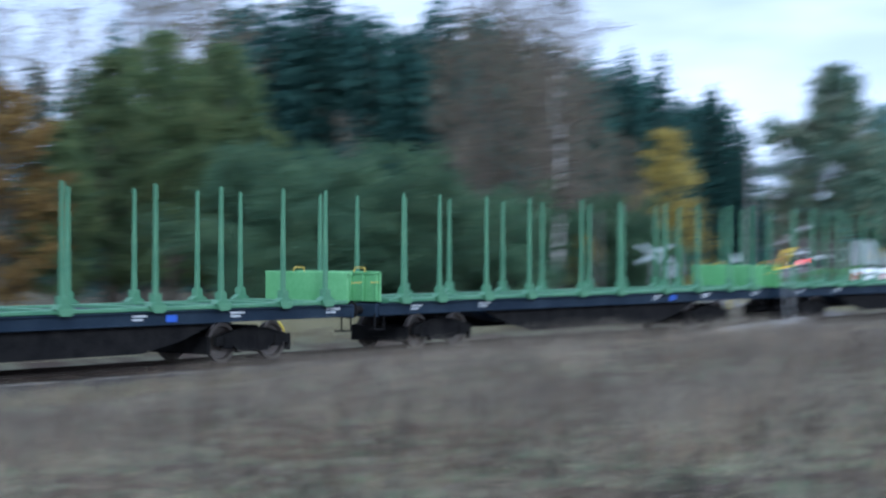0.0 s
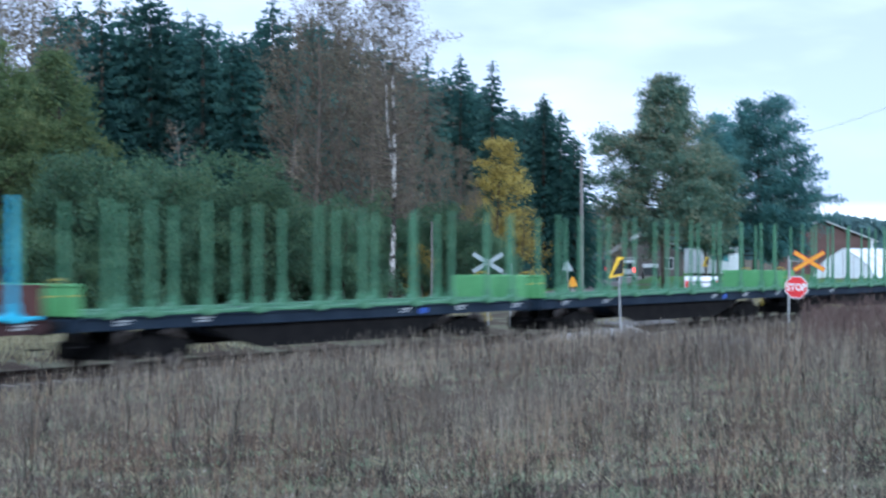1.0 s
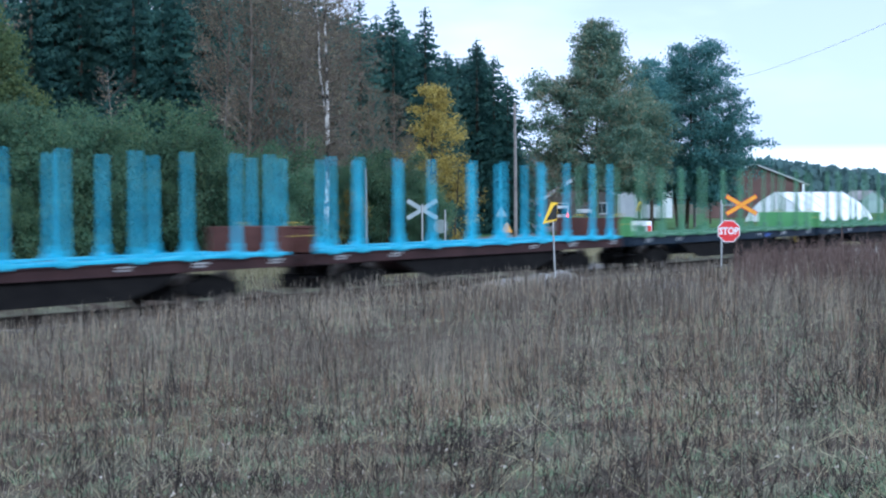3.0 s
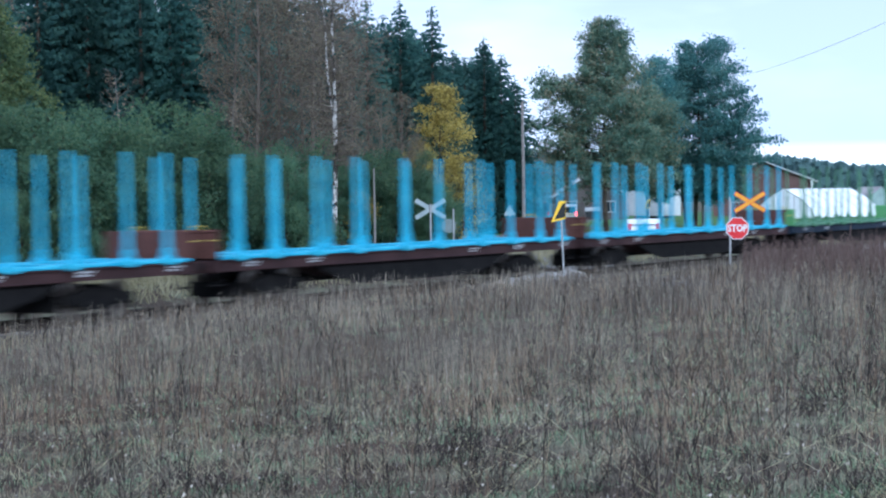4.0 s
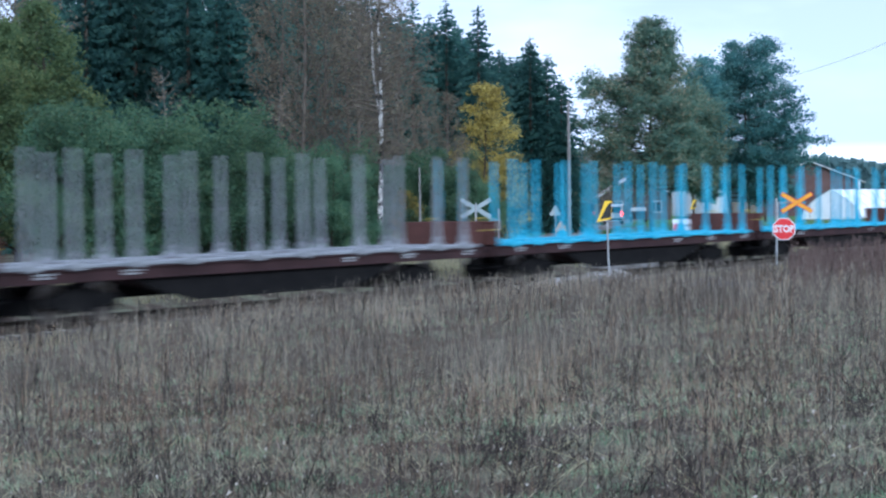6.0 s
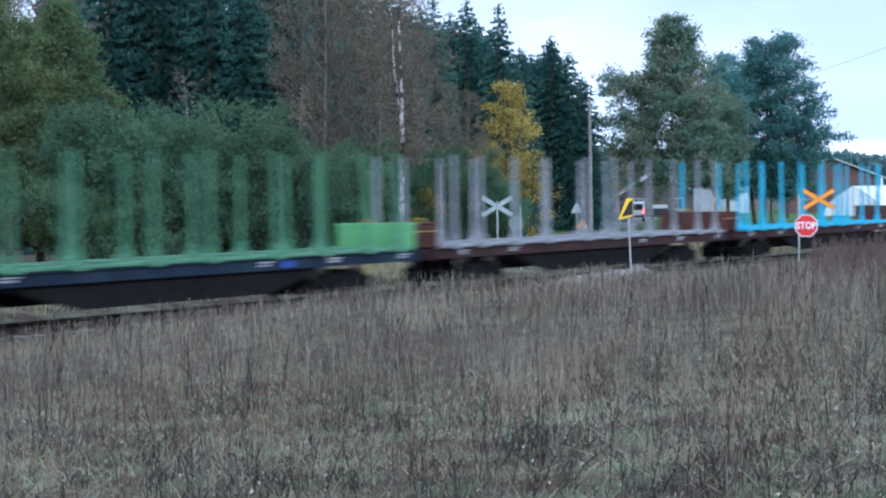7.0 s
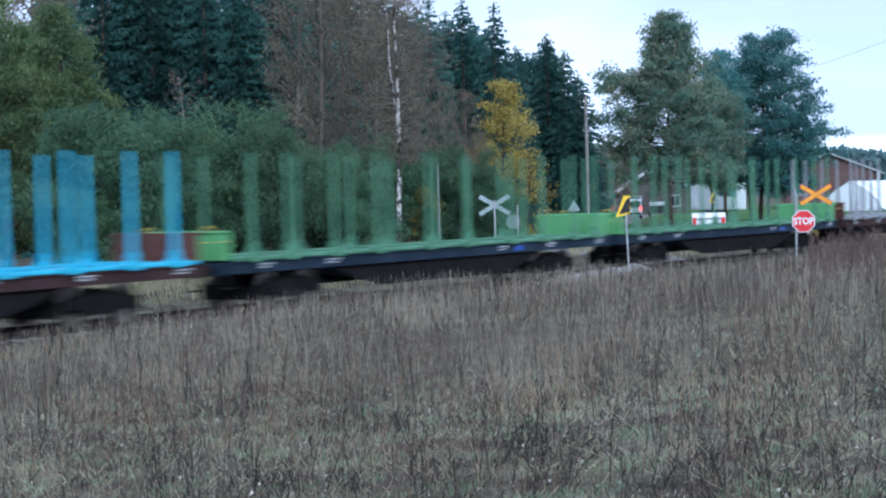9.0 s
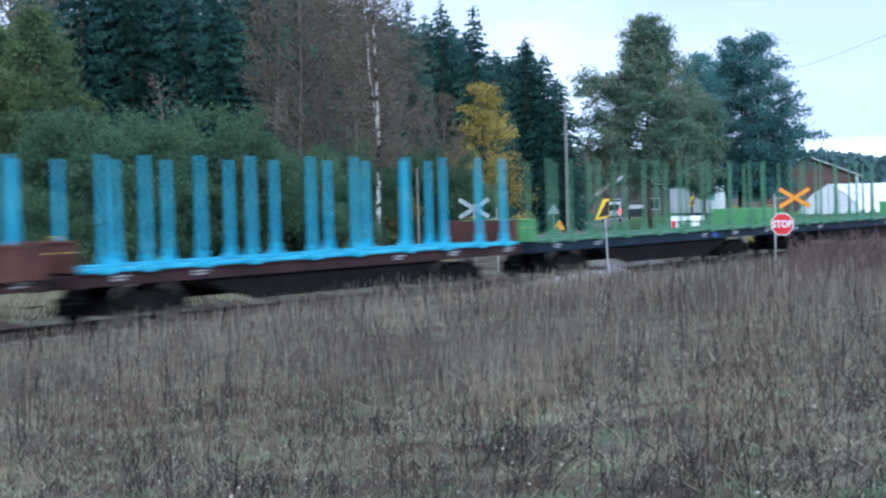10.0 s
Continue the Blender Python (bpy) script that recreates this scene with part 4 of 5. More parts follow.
def field_points(n, rng, r0=7.5, r1=100.0, lo=13.0, hi=57.0, ymax=29.3, power=1.0):
    r = r0 * (r1 / r0) ** (rng.random(n) ** power)
    a = np.radians(rng.uniform(lo, hi, n))
    x, y = r * np.cos(a), r * np.sin(a)
    ok = (y < ymax) & (np.abs(y - 26.6 - (x - 59) * 0.42) > np.where((x > 55) & (x < 68), 1.3, 0.0))
    x, y = x[ok], y[ok]
    return np.stack((x, y, ground_z(x, y)), 1)


def patch_value(p, scale, seed):
    """Slow variation over the field, 0 to 1."""
    x, y = p[:, 0] / scale + seed, p[:, 1] / scale - seed
    v = np.sin(x * 1.7 + 1.3 * np.sin(y * 1.1)) + np.sin(y * 2.3 + 1.7 * np.sin(x * 0.9 + 2)) + 0.5 * np.sin(x * 4.1 + y * 3.3)
    return np.clip(0.5 + v / 4.5, 0, 1)


def weeds(name, label, material, n, hmin, hmax, seed, branches, w0, patch, lo=13.0, hi=57.0, r0=7.5, r1=100.0, power=1.0, lean=0.12, spread=0.4, low=0.5, thin=0.45):
    rng = np.random.default_rng(seed)
    p = field_points(n, rng, lo=lo, hi=hi, r0=r0, r1=r1, power=power)
    v = patch_value(p, patch[1], seed)
    keep = rng.random(len(p)) < (patch[0] + (1 - patch[0]) * v if len(patch) == 2 else np.clip((v - patch[2]) * 6, patch[0], 1))
    p = p[keep]
    p = p[rng.random(len(p)) < np.interp(np.linalg.norm(p[:, :2], axis=1), (9, 14, 19, 25), (thin, min(1, thin * 1.6), min(1, thin * 2.6), 1.0))]
    r = np.linalg.norm(p[:, :2], axis=1)
    h = (hmin + (hmax - hmin) * rng.random(len(p)) ** 1.6) * (0.75 + 0.4 * patch_value(p, 3.1, seed + 5)) * np.interp(r, (8, 16, 26), (low, 0.75, 1.0))
    tip = p + np.stack((rng.normal(0, lean, len(p)) * h, rng.normal(0, lean, len(p)) * h, h), 1)
    width = w0 * (0.7 + 0.6 * rng.random(len(p))) * np.clip(r / 16, 0.9, 3.2)
    stems, out = ribbons(p - [0, 0, 0.03], tip, width, rng, 0.04), [np.zeros((0, 3, 3))]
    for b in range(branches):
        s = rng.uniform(0.35, 0.95, (len(p), 1))
        q = p + (tip - p) * s
        ln = h[:, None] * rng.uniform(0.12, 0.32, (len(p), 1))
        d = rng.normal(0, spread, (len(p), 3))
        d[:, 2] = np.abs(d[:, 2]) * 0.7 + 0.55
        out.append(slivers(q, q + d * ln, width * 0.75, rng))
    ob = put(name, weed_mesh(name, stems, np.concatenate(out)), material)
    tagged(ob, label, "weeds", kind="stuff")


weeds("dry_weeds", "brown dry weed stalks covering the field", M_WEED, 150000, 0.18, 0.74, 1, 5, 0.0018, (0.05, 2.9), power=0.58, lean=0.08, thin=0.11, spread=0.3)
weeds("rust_stalks", "rust-brown dry stalks in drifts across the field", M_RUST, 62000, 0.12, 0.6, 6, 4, 0.0020, (0.05, 0.9, 0.5), power=0.85, lean=0.14, thin=0.4, spread=0.3)
weeds("green_tufts", "low moss-green tufts between the dry stalks", M_TUFT, 150000, 0.02, 0.09, 8, 0, 0.0046, (0.01, 0.42, 0.56), r1=40, power=1.15, lean=0.8, low=1.0, thin=1.0)
weeds("dead_stalks", "dark branching dead stalks standing in the field", M_DARKWEED, 7600, 0.26, 0.85, 2, 9, 0.0038, (0.05, 0.8, 0.5), power=0.85, spread=0.26, low=0.8, thin=1.0, lean=0.16)
weeds("dead_leaves", "dark withered low leaves and stems on the ground", M_DARKWEED, 60000, 0.03, 0.17, 12, 2, 0.005, (0.02, 0.3, 0.52), r1=34, power=1.1, lean=0.7, low=1.0, thin=1.0, spread=0.6)
weeds("fallen_straw", "pale fallen straw lying between the stalks", M_STRAW, 16000, 0.05, 0.2, 14, 0, 0.0028, (0.03, 0.5, 0.5), r1=34, power=1.0, lean=1.5, low=1.0, thin=1.0)
weeds("field_grass", "short grey-green and straw grass between the weeds", M_GRASS, 120000, 0.02, 0.13, 3, 0, 0.0034, (0.12, 2.4), r1=60, power=1.1, lean=0.9, low=1.0, thin=1.0)
weeds("red_shrubs", "red-brown leafless scrub beside the road", M_SHRUB, 5200, 0.4, 1.15, 4, 10, 0.0032, (0.12, 5.0), lo=13.0, hi=21.0, r0=40, r1=100, lean=0.12)


def straw_bank():
    """Pale long grass on both shoulders of the track."""
    rng = np.random.default_rng(9)
    n = 34000
    x = rng.uniform(18, 140, n)
    far_side = rng.random(n) < 0.72
    y = np.where(far_side, rng.uniform(36.6, 44, n), rng.uniform(28.0, 30.2, n))
    ok = ~((np.abs(x - 59 - (y - 29) * 1.0) < 4.0) & ~far_side) & ~((np.abs(x - 66 - (y - 36) * 1.35) < 4.5) & far_side)
    x, y, far_side = x[ok], y[ok], far_side[ok]
    p = np.stack((x, y, ground_z(x, y) - 0.02), 1)
    h = rng.uniform(0.18, 0.5, len(x)) * np.where(far_side, 1.0, 0.8)
    tip = p + np.stack((rng.normal(0, 0.4, len(x)) * h, rng.normal(0, 0.4, len(x)) * h, h), 1)
    ob = put("straw_grass", blades_mesh("straw_grass", ribbons(p, tip, np.full(len(x), 0.016), rng, 0.08)), M_STRAW)
    tagged(ob, "pale yellow straw grass on the track's shoulders", "grass", kind="stuff")


straw_bank()


def litter():
    """Small pale seed heads and leaves lying in the field."""
    rng = np.random.default_rng(15)
    p = field_points(2600, rng, r1=32)
    p[:, 2] += rng.uniform(0.02, 0.3, len(p)) ** 1.5
    ob = put("pale_litter", quads_mesh("pale_litter", leaf_quads(p, 0.017, rng), 3), M_LITTER)
    tagged(ob, "tiny pale seed heads and leaves in the field", "litter", kind="stuff")


litter()


def brush_pile(deg, r, size, n, seed, label):
    """A tangle of broken dark stems lying and standing together."""
    rng = np.random.default_rng(seed)
    x, y = polar(r, deg)
    c = np.array([x, y, float(ground_z(x, y))])
    n = int(n * 0.55)
    base = c + rng.normal(0, 0.3 * size, (n, 3)) * [1, 1, 0]
    d = rng.normal(0, 0.26, (n, 3)) + np.array([*(rng.normal(0, 0.12, 2)), 0])
    d[:, 2] = np.abs(d[:, 2]) * 0.9 + 0.5
    top = base + d * size * rng.uniform(0.4, 1.0, (n, 1))
    out = [ribbons(base, top, np.full(n, 0.0045), rng, 0.04)]
    for k in range(4):
        s = rng.uniform(0.3, 0.95, (n, 1))
        q = base + (top - base) * s
        e = q + rng.normal(0, 0.09 * size, (n, 3)) + [0, 0, 0.1 * size]
        out.append(ribbons(q, e, np.full(n, 0.0028), rng, 0.04))
    ob = put("dead_bush", blades_mesh("dead_bush", np.concatenate(out)), M_DARKWEED)
    tagged(ob, label, "bush", "dead bushes")


for deg, r, size, n, seed in ((29.4, 14.4, 0.62, 85, 1), (28.7, 13.2, 0.5, 50, 2), (20.75, 13.6, 0.75, 26, 3), (18.9, 15.5, 0.7, 40, 4), (24.3, 12.2, 0.55, 34, 5), (36.3, 13.0, 0.5, 30, 6), (17.4, 17.5, 0.8, 60, 7),
                              (40.5, 15.5, 0.5, 28, 8), (22.0, 18.5, 0.6, 30, 9), (33.2, 17.5, 0.55, 26, 10), (27.2, 20.5, 0.6, 30, 11)):
    brush_pile(deg, r, size, n, seed, "dark dead bush of broken stems in the dry field")


# ---- signs at the level crossing ----
def lettering(text, size, depth):
    """The mesh of a word in the built-in font, standing up in x and z, centred."""
    cu = bpy.data.curves.new("text", "FONT")
    cu.body, cu.size, cu.extrude, cu.align_x, cu.align_y = text, size, depth, "CENTER", "CENTER"
    cu.resolution_u, cu.offset = 2, size * 0.035
    ob = bpy.data.objects.new("text", cu)
    scene.collection.objects.link(ob)
    me = bpy.data.meshes.new_from_object(ob.evaluated_get(bpy.context.evaluated_depsgraph_get()))
    bpy.data.objects.remove(ob)
    me.transform(pose(0, 0, 0, 90, 0, 0))
    return me


def polygon(n, r, turn=0.0):
    return [(r * math.cos(2 * math.pi * i / n + turn), r * math.sin(2 * math.pi * i / n + turn)) for i in range(n)]


def stop_sign(m, height, lean, r=0.46, back=M_SIGNBACK):
    t = thing("stop_sign", "red octagonal stop sign on a thin galvanised post", "road sign", m, "stop signs")
    g = Geo()
    g.tube([(-0.65 * r, 0.03, -0.3), (-0.65 * r + lean, 0.03, height + 2.28 * r)], 0.035, 10)
    part("post", g, M_GALV, t)
    o = polygon(8, r, math.pi / 8)
    g = Geo()
    g.prism([(x, height + z) for x, z in o], -0.03, -0.012)
    part("plate", g, M_WHITE, t, "white rim of the octagonal plate")
    g = Geo()
    g.prism([(x * 0.92, height + z * 0.92) for x, z in o], -0.036, -0.03)
    part("red_face", g, M_SIGNRED, t)
    me = lettering("STOP", 0.78 * r, 0.003)
    part("word", me, M_WHITE, t, "white word STOP", at=pose(0, -0.04, height - 0.005) @ Matrix.Diagonal((0.86, 1, 1.05, 1)))
    g = Geo()
    g.box(-0.33, 0.44 * r, -0.012, 0.0, height + 0.35 * r, height + 0.35 * r + 0.04)
    g.box(-0.33, 0.44 * r, -0.012, 0.0, height - 0.35 * r - 0.04, height - 0.35 * r)
    g.prism([(x * 0.99, height + z * 0.99) for x, z in o], -0.0119, -0.006)
    part("back", g, back, t, "grey aluminium back with two rails")
    return t


def crossbuck(m, height, front, off=0.0):
    t = thing("crossbuck", "orange-yellow level crossing cross on a post" if front else "grey back of a level crossing cross on a post", "railway sign", m, "level crossing crosses")
    g = Geo()
    g.tube([(off, 0.05, -0.3), (off, 0.05, height + 0.2)], 0.038, 10)
    part("post", g, M_GALV, t)
    if off:
        g = Geo()
        g.box(off, 0.1, 0.0, 0.02, height - 0.012, height + 0.012)
        part("bracket", g, M_GALV, t)
    for sgn in (-1, 1):
        c, s = math.cos(radians(31)), sgn * math.sin(radians(31))
        L, w = 0.68, 0.085
        out = [(-L, -w), (L, -w), (L, w), (-L, w)]
        y = -0.02 - 0.012 * (sgn + 1)
        g = Geo()
        g.prism([(x * c - z * s, height + x * s + z * c) for x, z in out], y, y + 0.01)
        arm = part("arm", g, M_SIGNRED if front else M_SIGNBACK, t)
        if front:
            g = Geo()
            out = [(-L + 0.02, -w + 0.018), (L - 0.02, -w + 0.018), (L - 0.02, w - 0.018), (-L + 0.02, w - 0.018)]
            g.prism([(x * c - z * s, height + x * s + z * c) for x, z in out], y - 0.004, y)
            part("arm_face", g, M_SIGNORANGE, arm, "orange-yellow face")
    return t


def side_marker(m, height, lean):
    t = thing("side_marker", "yellow marker plate with a black triangle on a thin post", "road sign", m, "marker plates")
    g = Geo()
    g.tube([(0.14, 0.03, -0.3), (0.10 + lean, 0.03, height + 0.25)], 0.03, 10)
    part("post", g, M_GALV, t)
    out = [(-0.27, -0.35), (0.20, -0.23), (0.21, 0.34), (0.0, 0.34)]
    g = Geo()
    g.prism([(x, height + z) for x, z in out], -0.02, 0.0)
    part("plate", g, M_SIGNYELLOW, t)
    tri = [(-0.17, -0.255), (0.19, -0.19), (0.2, 0.28), (0.10, 0.24)]
    g = Geo()
    g.prism([(x, height + z) for x, z in tri], -0.026, -0.02)
    part("black_triangle", g, M_SIGNBLACK, t)
    return t


def warning_triangle(m, height, r, material, label):
    t = thing("warning_sign", label, "road sign", m, "warning signs")
    g = Geo()
    g.tube([(0, 0.03, -0.3), (0, 0.03, height)], 0.035, 8)
    part("post", g, M_GALV, t)
    g = Geo()
    o = [(math.cos(a) * r, height + math.sin(a) * r) for b in (90, 210, 330) for a in (radians(b - 6), radians(b + 6))]
    g.prism(o, -0.02, 0.0)
    part("plate", g, material, t)
    return t


stop_sign(ground_pose(*polar(75, 21.2), 201), 1.48 - float(ground_z(69.93, 27.11)), 0.05)
crossbuck(ground_pose(*polar(75.8, 20.83), 203), 2.49 - float(ground_z(70.8, 26.9)), True, -0.78)
side_marker(ground_pose(*polar(62, 26.44), 206), 2.32 - float(ground_z(55.5, 27.6)), -0.06)
crossbuck(ground_pose(*polar(75, 30.28), 28), 2.40 - float(ground_z(64.8, 37.8)), False)
stop_sign(ground_pose(*polar(75.6, 29.74), 28), 1.72 - float(ground_z(65.6, 37.5)), 0.0, 0.29, M_PLATEBACK)
side_marker(ground_pose(*polar(140, 23.83), 206), 2.1, 0.0)
warning_triangle(ground_pose(*polar(140, 27.92), 30), 1.75, 0.46, M_SIGNBACK, "grey back of a triangular warning sign on a post")
warning_triangle(ground_pose(*polar(138, 27.76), 205), 0.62, 0.46, M_SIGNORANGE, "small orange triangular sign on a short post")


# ---- poles and wire ----
def utility_pole(m, height, r, label, arm=True):
    t = thing("utility_pole", label, "utility pole", m, "poles")
    g = Geo()
    g.tube([(0, 0, -0.4), (0.01, 0, height * 0.5), (0, 0.02, height)], [r, r * 0.86, r * 0.7], 12)
    part("shaft", g, M_POLE, t)
    if arm:
        g = Geo()
        g.box(-0.7, 0.7, -0.05, 0.05, height - 0.35, height - 0.25, 0.01)
        part("crossarm", g, M_POLE, t)
        for x in (-0.6, 0.6):
            i = Geo()
            i.tube([(x, 0, height - 0.25), (x, 0, height - 0.16), (x, 0, height - 0.08)], [0.03, 0.05, 0.02], 8)
            part("insulator", i, M_WHITE, t)
    return t


utility_pole(ground_pose(*polar(112, 27.5), 205), 8.3, 0.115, "grey weathered wooden utility pole by the road", False)
utility_pole(ground_pose(*polar(84, 31.95), 205), 4.05, 0.055, "thin pale wooden post beside the bushes", False)
utility_pole(ground_pose(*polar(176, 22.2), 205), 12.9, 0.14, "wooden utility pole hidden among the farm trees")
utility_pole(ground_pose(*polar(52, 9.0), 200), 10.6, 0.14, "wooden utility pole beside the field")
g = Geo()
wa, wb = Vector((*polar(176, 22.2), 12.8)), Vector((*polar(52, 9.0), 10.5))
g.tube([wa.lerp(wb, f) - Vector((0, 0, 3.6 * f * (1 - f))) for f in [i / 24 for i in range(25)]], 0.009, 5)
tagged(put("power_cable", g, M_WIRE), "thin black overhead cable strung between poles", "cable")


# ---- farm buildings ----
def gable_house(m, name, width, length, eave, ridge, wall_mat, trim_mat, label, category, windows, over=0.5):
    """A gabled building, its gable towards -y, with a roof that overhangs."""
    t = thing(name, label, category, m)
    g, w = Geo(), width / 2
    g.prism([(-w, -0.2), (w, -0.2), (w, eave), (0, ridge - 0.15), (-w, eave)], 0, length)
    wall = part("wall", g, wall_mat, t)
    n = int(width / 0.4)
    for i in range(n):
        x = -w + (i + 0.5) * width / n
        top = eave + (ridge - 0.15 - eave) * (1 - abs(x) / w)
        board = Geo()
        board.box(x - 0.03, x + 0.03, -0.03, 0.0, 0.0, top - 0.1)
        part("cover_strip", board, wall_mat, wall)
    s = (ridge - eave) / w
    for sg in (-1, 1):
        x1 = sg * (w + over)
        z1 = eave - s * over
        r = Geo()
        r.face_set([(0, -over, ridge), (x1, -over, z1), (x1, length + over, z1), (0, length + over, ridge), (0, -over, ridge - 0.16), (x1, -over, z1 - 0.16), (x1, length + over, z1 - 0.16), (0, length + over, ridge - 0.16)],
                   [(0, 1, 2, 3), (4, 7, 6, 5), (0, 4, 5, 1), (1, 5, 6, 2), (2, 6, 7, 3), (3, 7, 4, 0)])
        rf = part("roof", r, M_ROOF, t)
        b = Geo()
        b.face_set([(0, -over - 0.04, ridge + 0.02), (x1, -over - 0.04, z1 + 0.02), (x1, -over - 0.04, z1 - 0.15), (0, -over - 0.04, ridge - 0.15), (0, -over, ridge + 0.02), (x1, -over, z1 + 0.02), (x1, -over, z1 - 0.15), (0, -over, ridge - 0.15)],
                   [(0, 1, 2, 3), (4, 7, 6, 5), (0, 4, 5, 1), (1, 5, 6, 2), (2, 6, 7, 3), (3, 7, 4, 0)])
        part("bargeboard", b, trim_mat, rf, "pale bargeboard")
    for x, z, ww, hh in windows:
        f = Geo()
        f.box(x - ww / 2 - 0.1, x + ww / 2 + 0.1, -0.07, -0.031, z - hh / 2 - 0.1, z + hh / 2 + 0.1)
        fr = part("window", f, trim_mat, t, "pale window frame")
        p = Geo()
        p.box(x - ww / 2, x - 0.03, -0.085, -0.071, z - hh / 2, z + hh / 2)
        p.box(x + 0.03, x + ww / 2, -0.085, -0.071, z - hh / 2, z + hh / 2)
        part("pane", p, M_GLASS, fr)
    return t


gable_house(pose(*polar(231, 25.5), 0, 0, 0, 25.5 - 90 + 4), "farmhouse", 8.2, 11, 3.2, 5.7, M_DARKWOOD, M_TRIM, "dark wooden farmhouse with pale bargeboards behind trees", "house",
            [(-2.3, 1.6, 1.1, 1.2), (2.3, 1.6, 1.1, 1.2)], 0.55)
BARN = gable_house(pose(*polar(258, 20.45), 0, 0, 0, 20.45 - 90 + 1), "barn", 13.0, 24, 4.7, 7.3, M_BARN, M_TRIM, "large red-brown barn with a low grey roof", "barn", [(-3.2, 2.6, 1.0, 1.0)], 0.7)
g = Geo()
g.box(6.2, 6.52, -0.7, -0.35, -0.2, 4.5, 0.02)
part("corner_post", g, M_WHITE, BARN, "white corner post")
gable_house(pose(*polar(330, 17.05), 0, 0, 0, 17 - 90 + 30), "greenhouse", 4.0, 7, 2.4, 3.8, mat("pale_green_sheeting", (0.22, 0.3, 0.3), (0.34, 0.43, 0.42), 0.6, 0.5), M_SIGNBACK,
            "small pale grey-green shed at the field's edge", "shed", [], 0.2)


def tarp_tent():
    """A white tunnel tent of tarpaulin bays over hoops."""
    t = thing("tunnel_tent", "white tarpaulin tunnel tent on the green meadow", "tent", pose(*polar(222, 19.85), 0, 0, 0, 19.85 - 90 - 34))
    w, h, L, bays = 4.2, 3.4, 14.0, 6
    prof = [(-w, 0), (-w * 0.84, h * 0.36), (-w * 0.5, h * 0.68), (0, h), (w * 0.5, h * 0.68), (w * 0.84, h * 0.36), (w, 0)]
    for b in range(bays):
        y0, y1 = L * b / bays, L * (b + 1) / bays
        g, rows = Geo(), []
        for k, y in enumerate((y0 + 0.03, (y0 * 2 + y1) / 3, (y0 + y1 * 2) / 3, y1 - 0.03)):
            sag = 0.985 if k in (1, 2) else 1.0
            row = []
            for i, (x, z) in enumerate(prof):
                zz = z * sag
                if i in (0, 6):
                    zz = 0.05 if k in (1, 2) else 0.3
                row.append((x * (sag if i not in (0, 6) else 0.985), y, zz))
            rows.append(row)
        for r in rows:
            g.v += r
        n = len(prof)
        g.f = [(k * n + i, k * n + i + 1, (k + 1) * n + i + 1, (k + 1) * n + i) for k in range(3) for i in range(n - 1)]
        part("tarpaulin_bay", g, M_TARP, t)
    for b in range(bays + 1):
        g = Geo()
        y = L * b / bays
        g.tube([(x * 1.0, y, z) for x, z in prof], 0.05, 6)
        part("hoop", g, M_GALV, t)
    for y in (0.02, L - 0.02):
        g = Geo()
        g.prism([(x * 0.985, z * 0.985) for x, z in prof], y - 0.02, y + 0.02)
        part("end_sheet", g, M_TARP, t)
        for i in range(5):
            s = Geo()
            x = -w + (i + 1) * w / 3
            s.box(x - 0.04, x + 0.04, y - 0.06, y - 0.021, 0, h * (1 - 0.62 * abs(x) / w) * 0.93)
            part("end_strut", s, M_GALV, t)


tarp_tent()


def wheel(parent, x, y, r):
    g = Geo()
    g.tube([(x, y - 0.11, r), (x, y - 0.09, r), (x, y + 0.09, r), (x, y + 0.11, r)], [r * 0.88, r, r, r * 0.88], 16)
    w = part("wheel", g, M_TYRE, parent)
    g = Geo()
    g.tube([(x, y - 0.125, r), (x, y + 0.125, r)], r * 0.6, 12)
    part("rim", g, M_GALV, w)


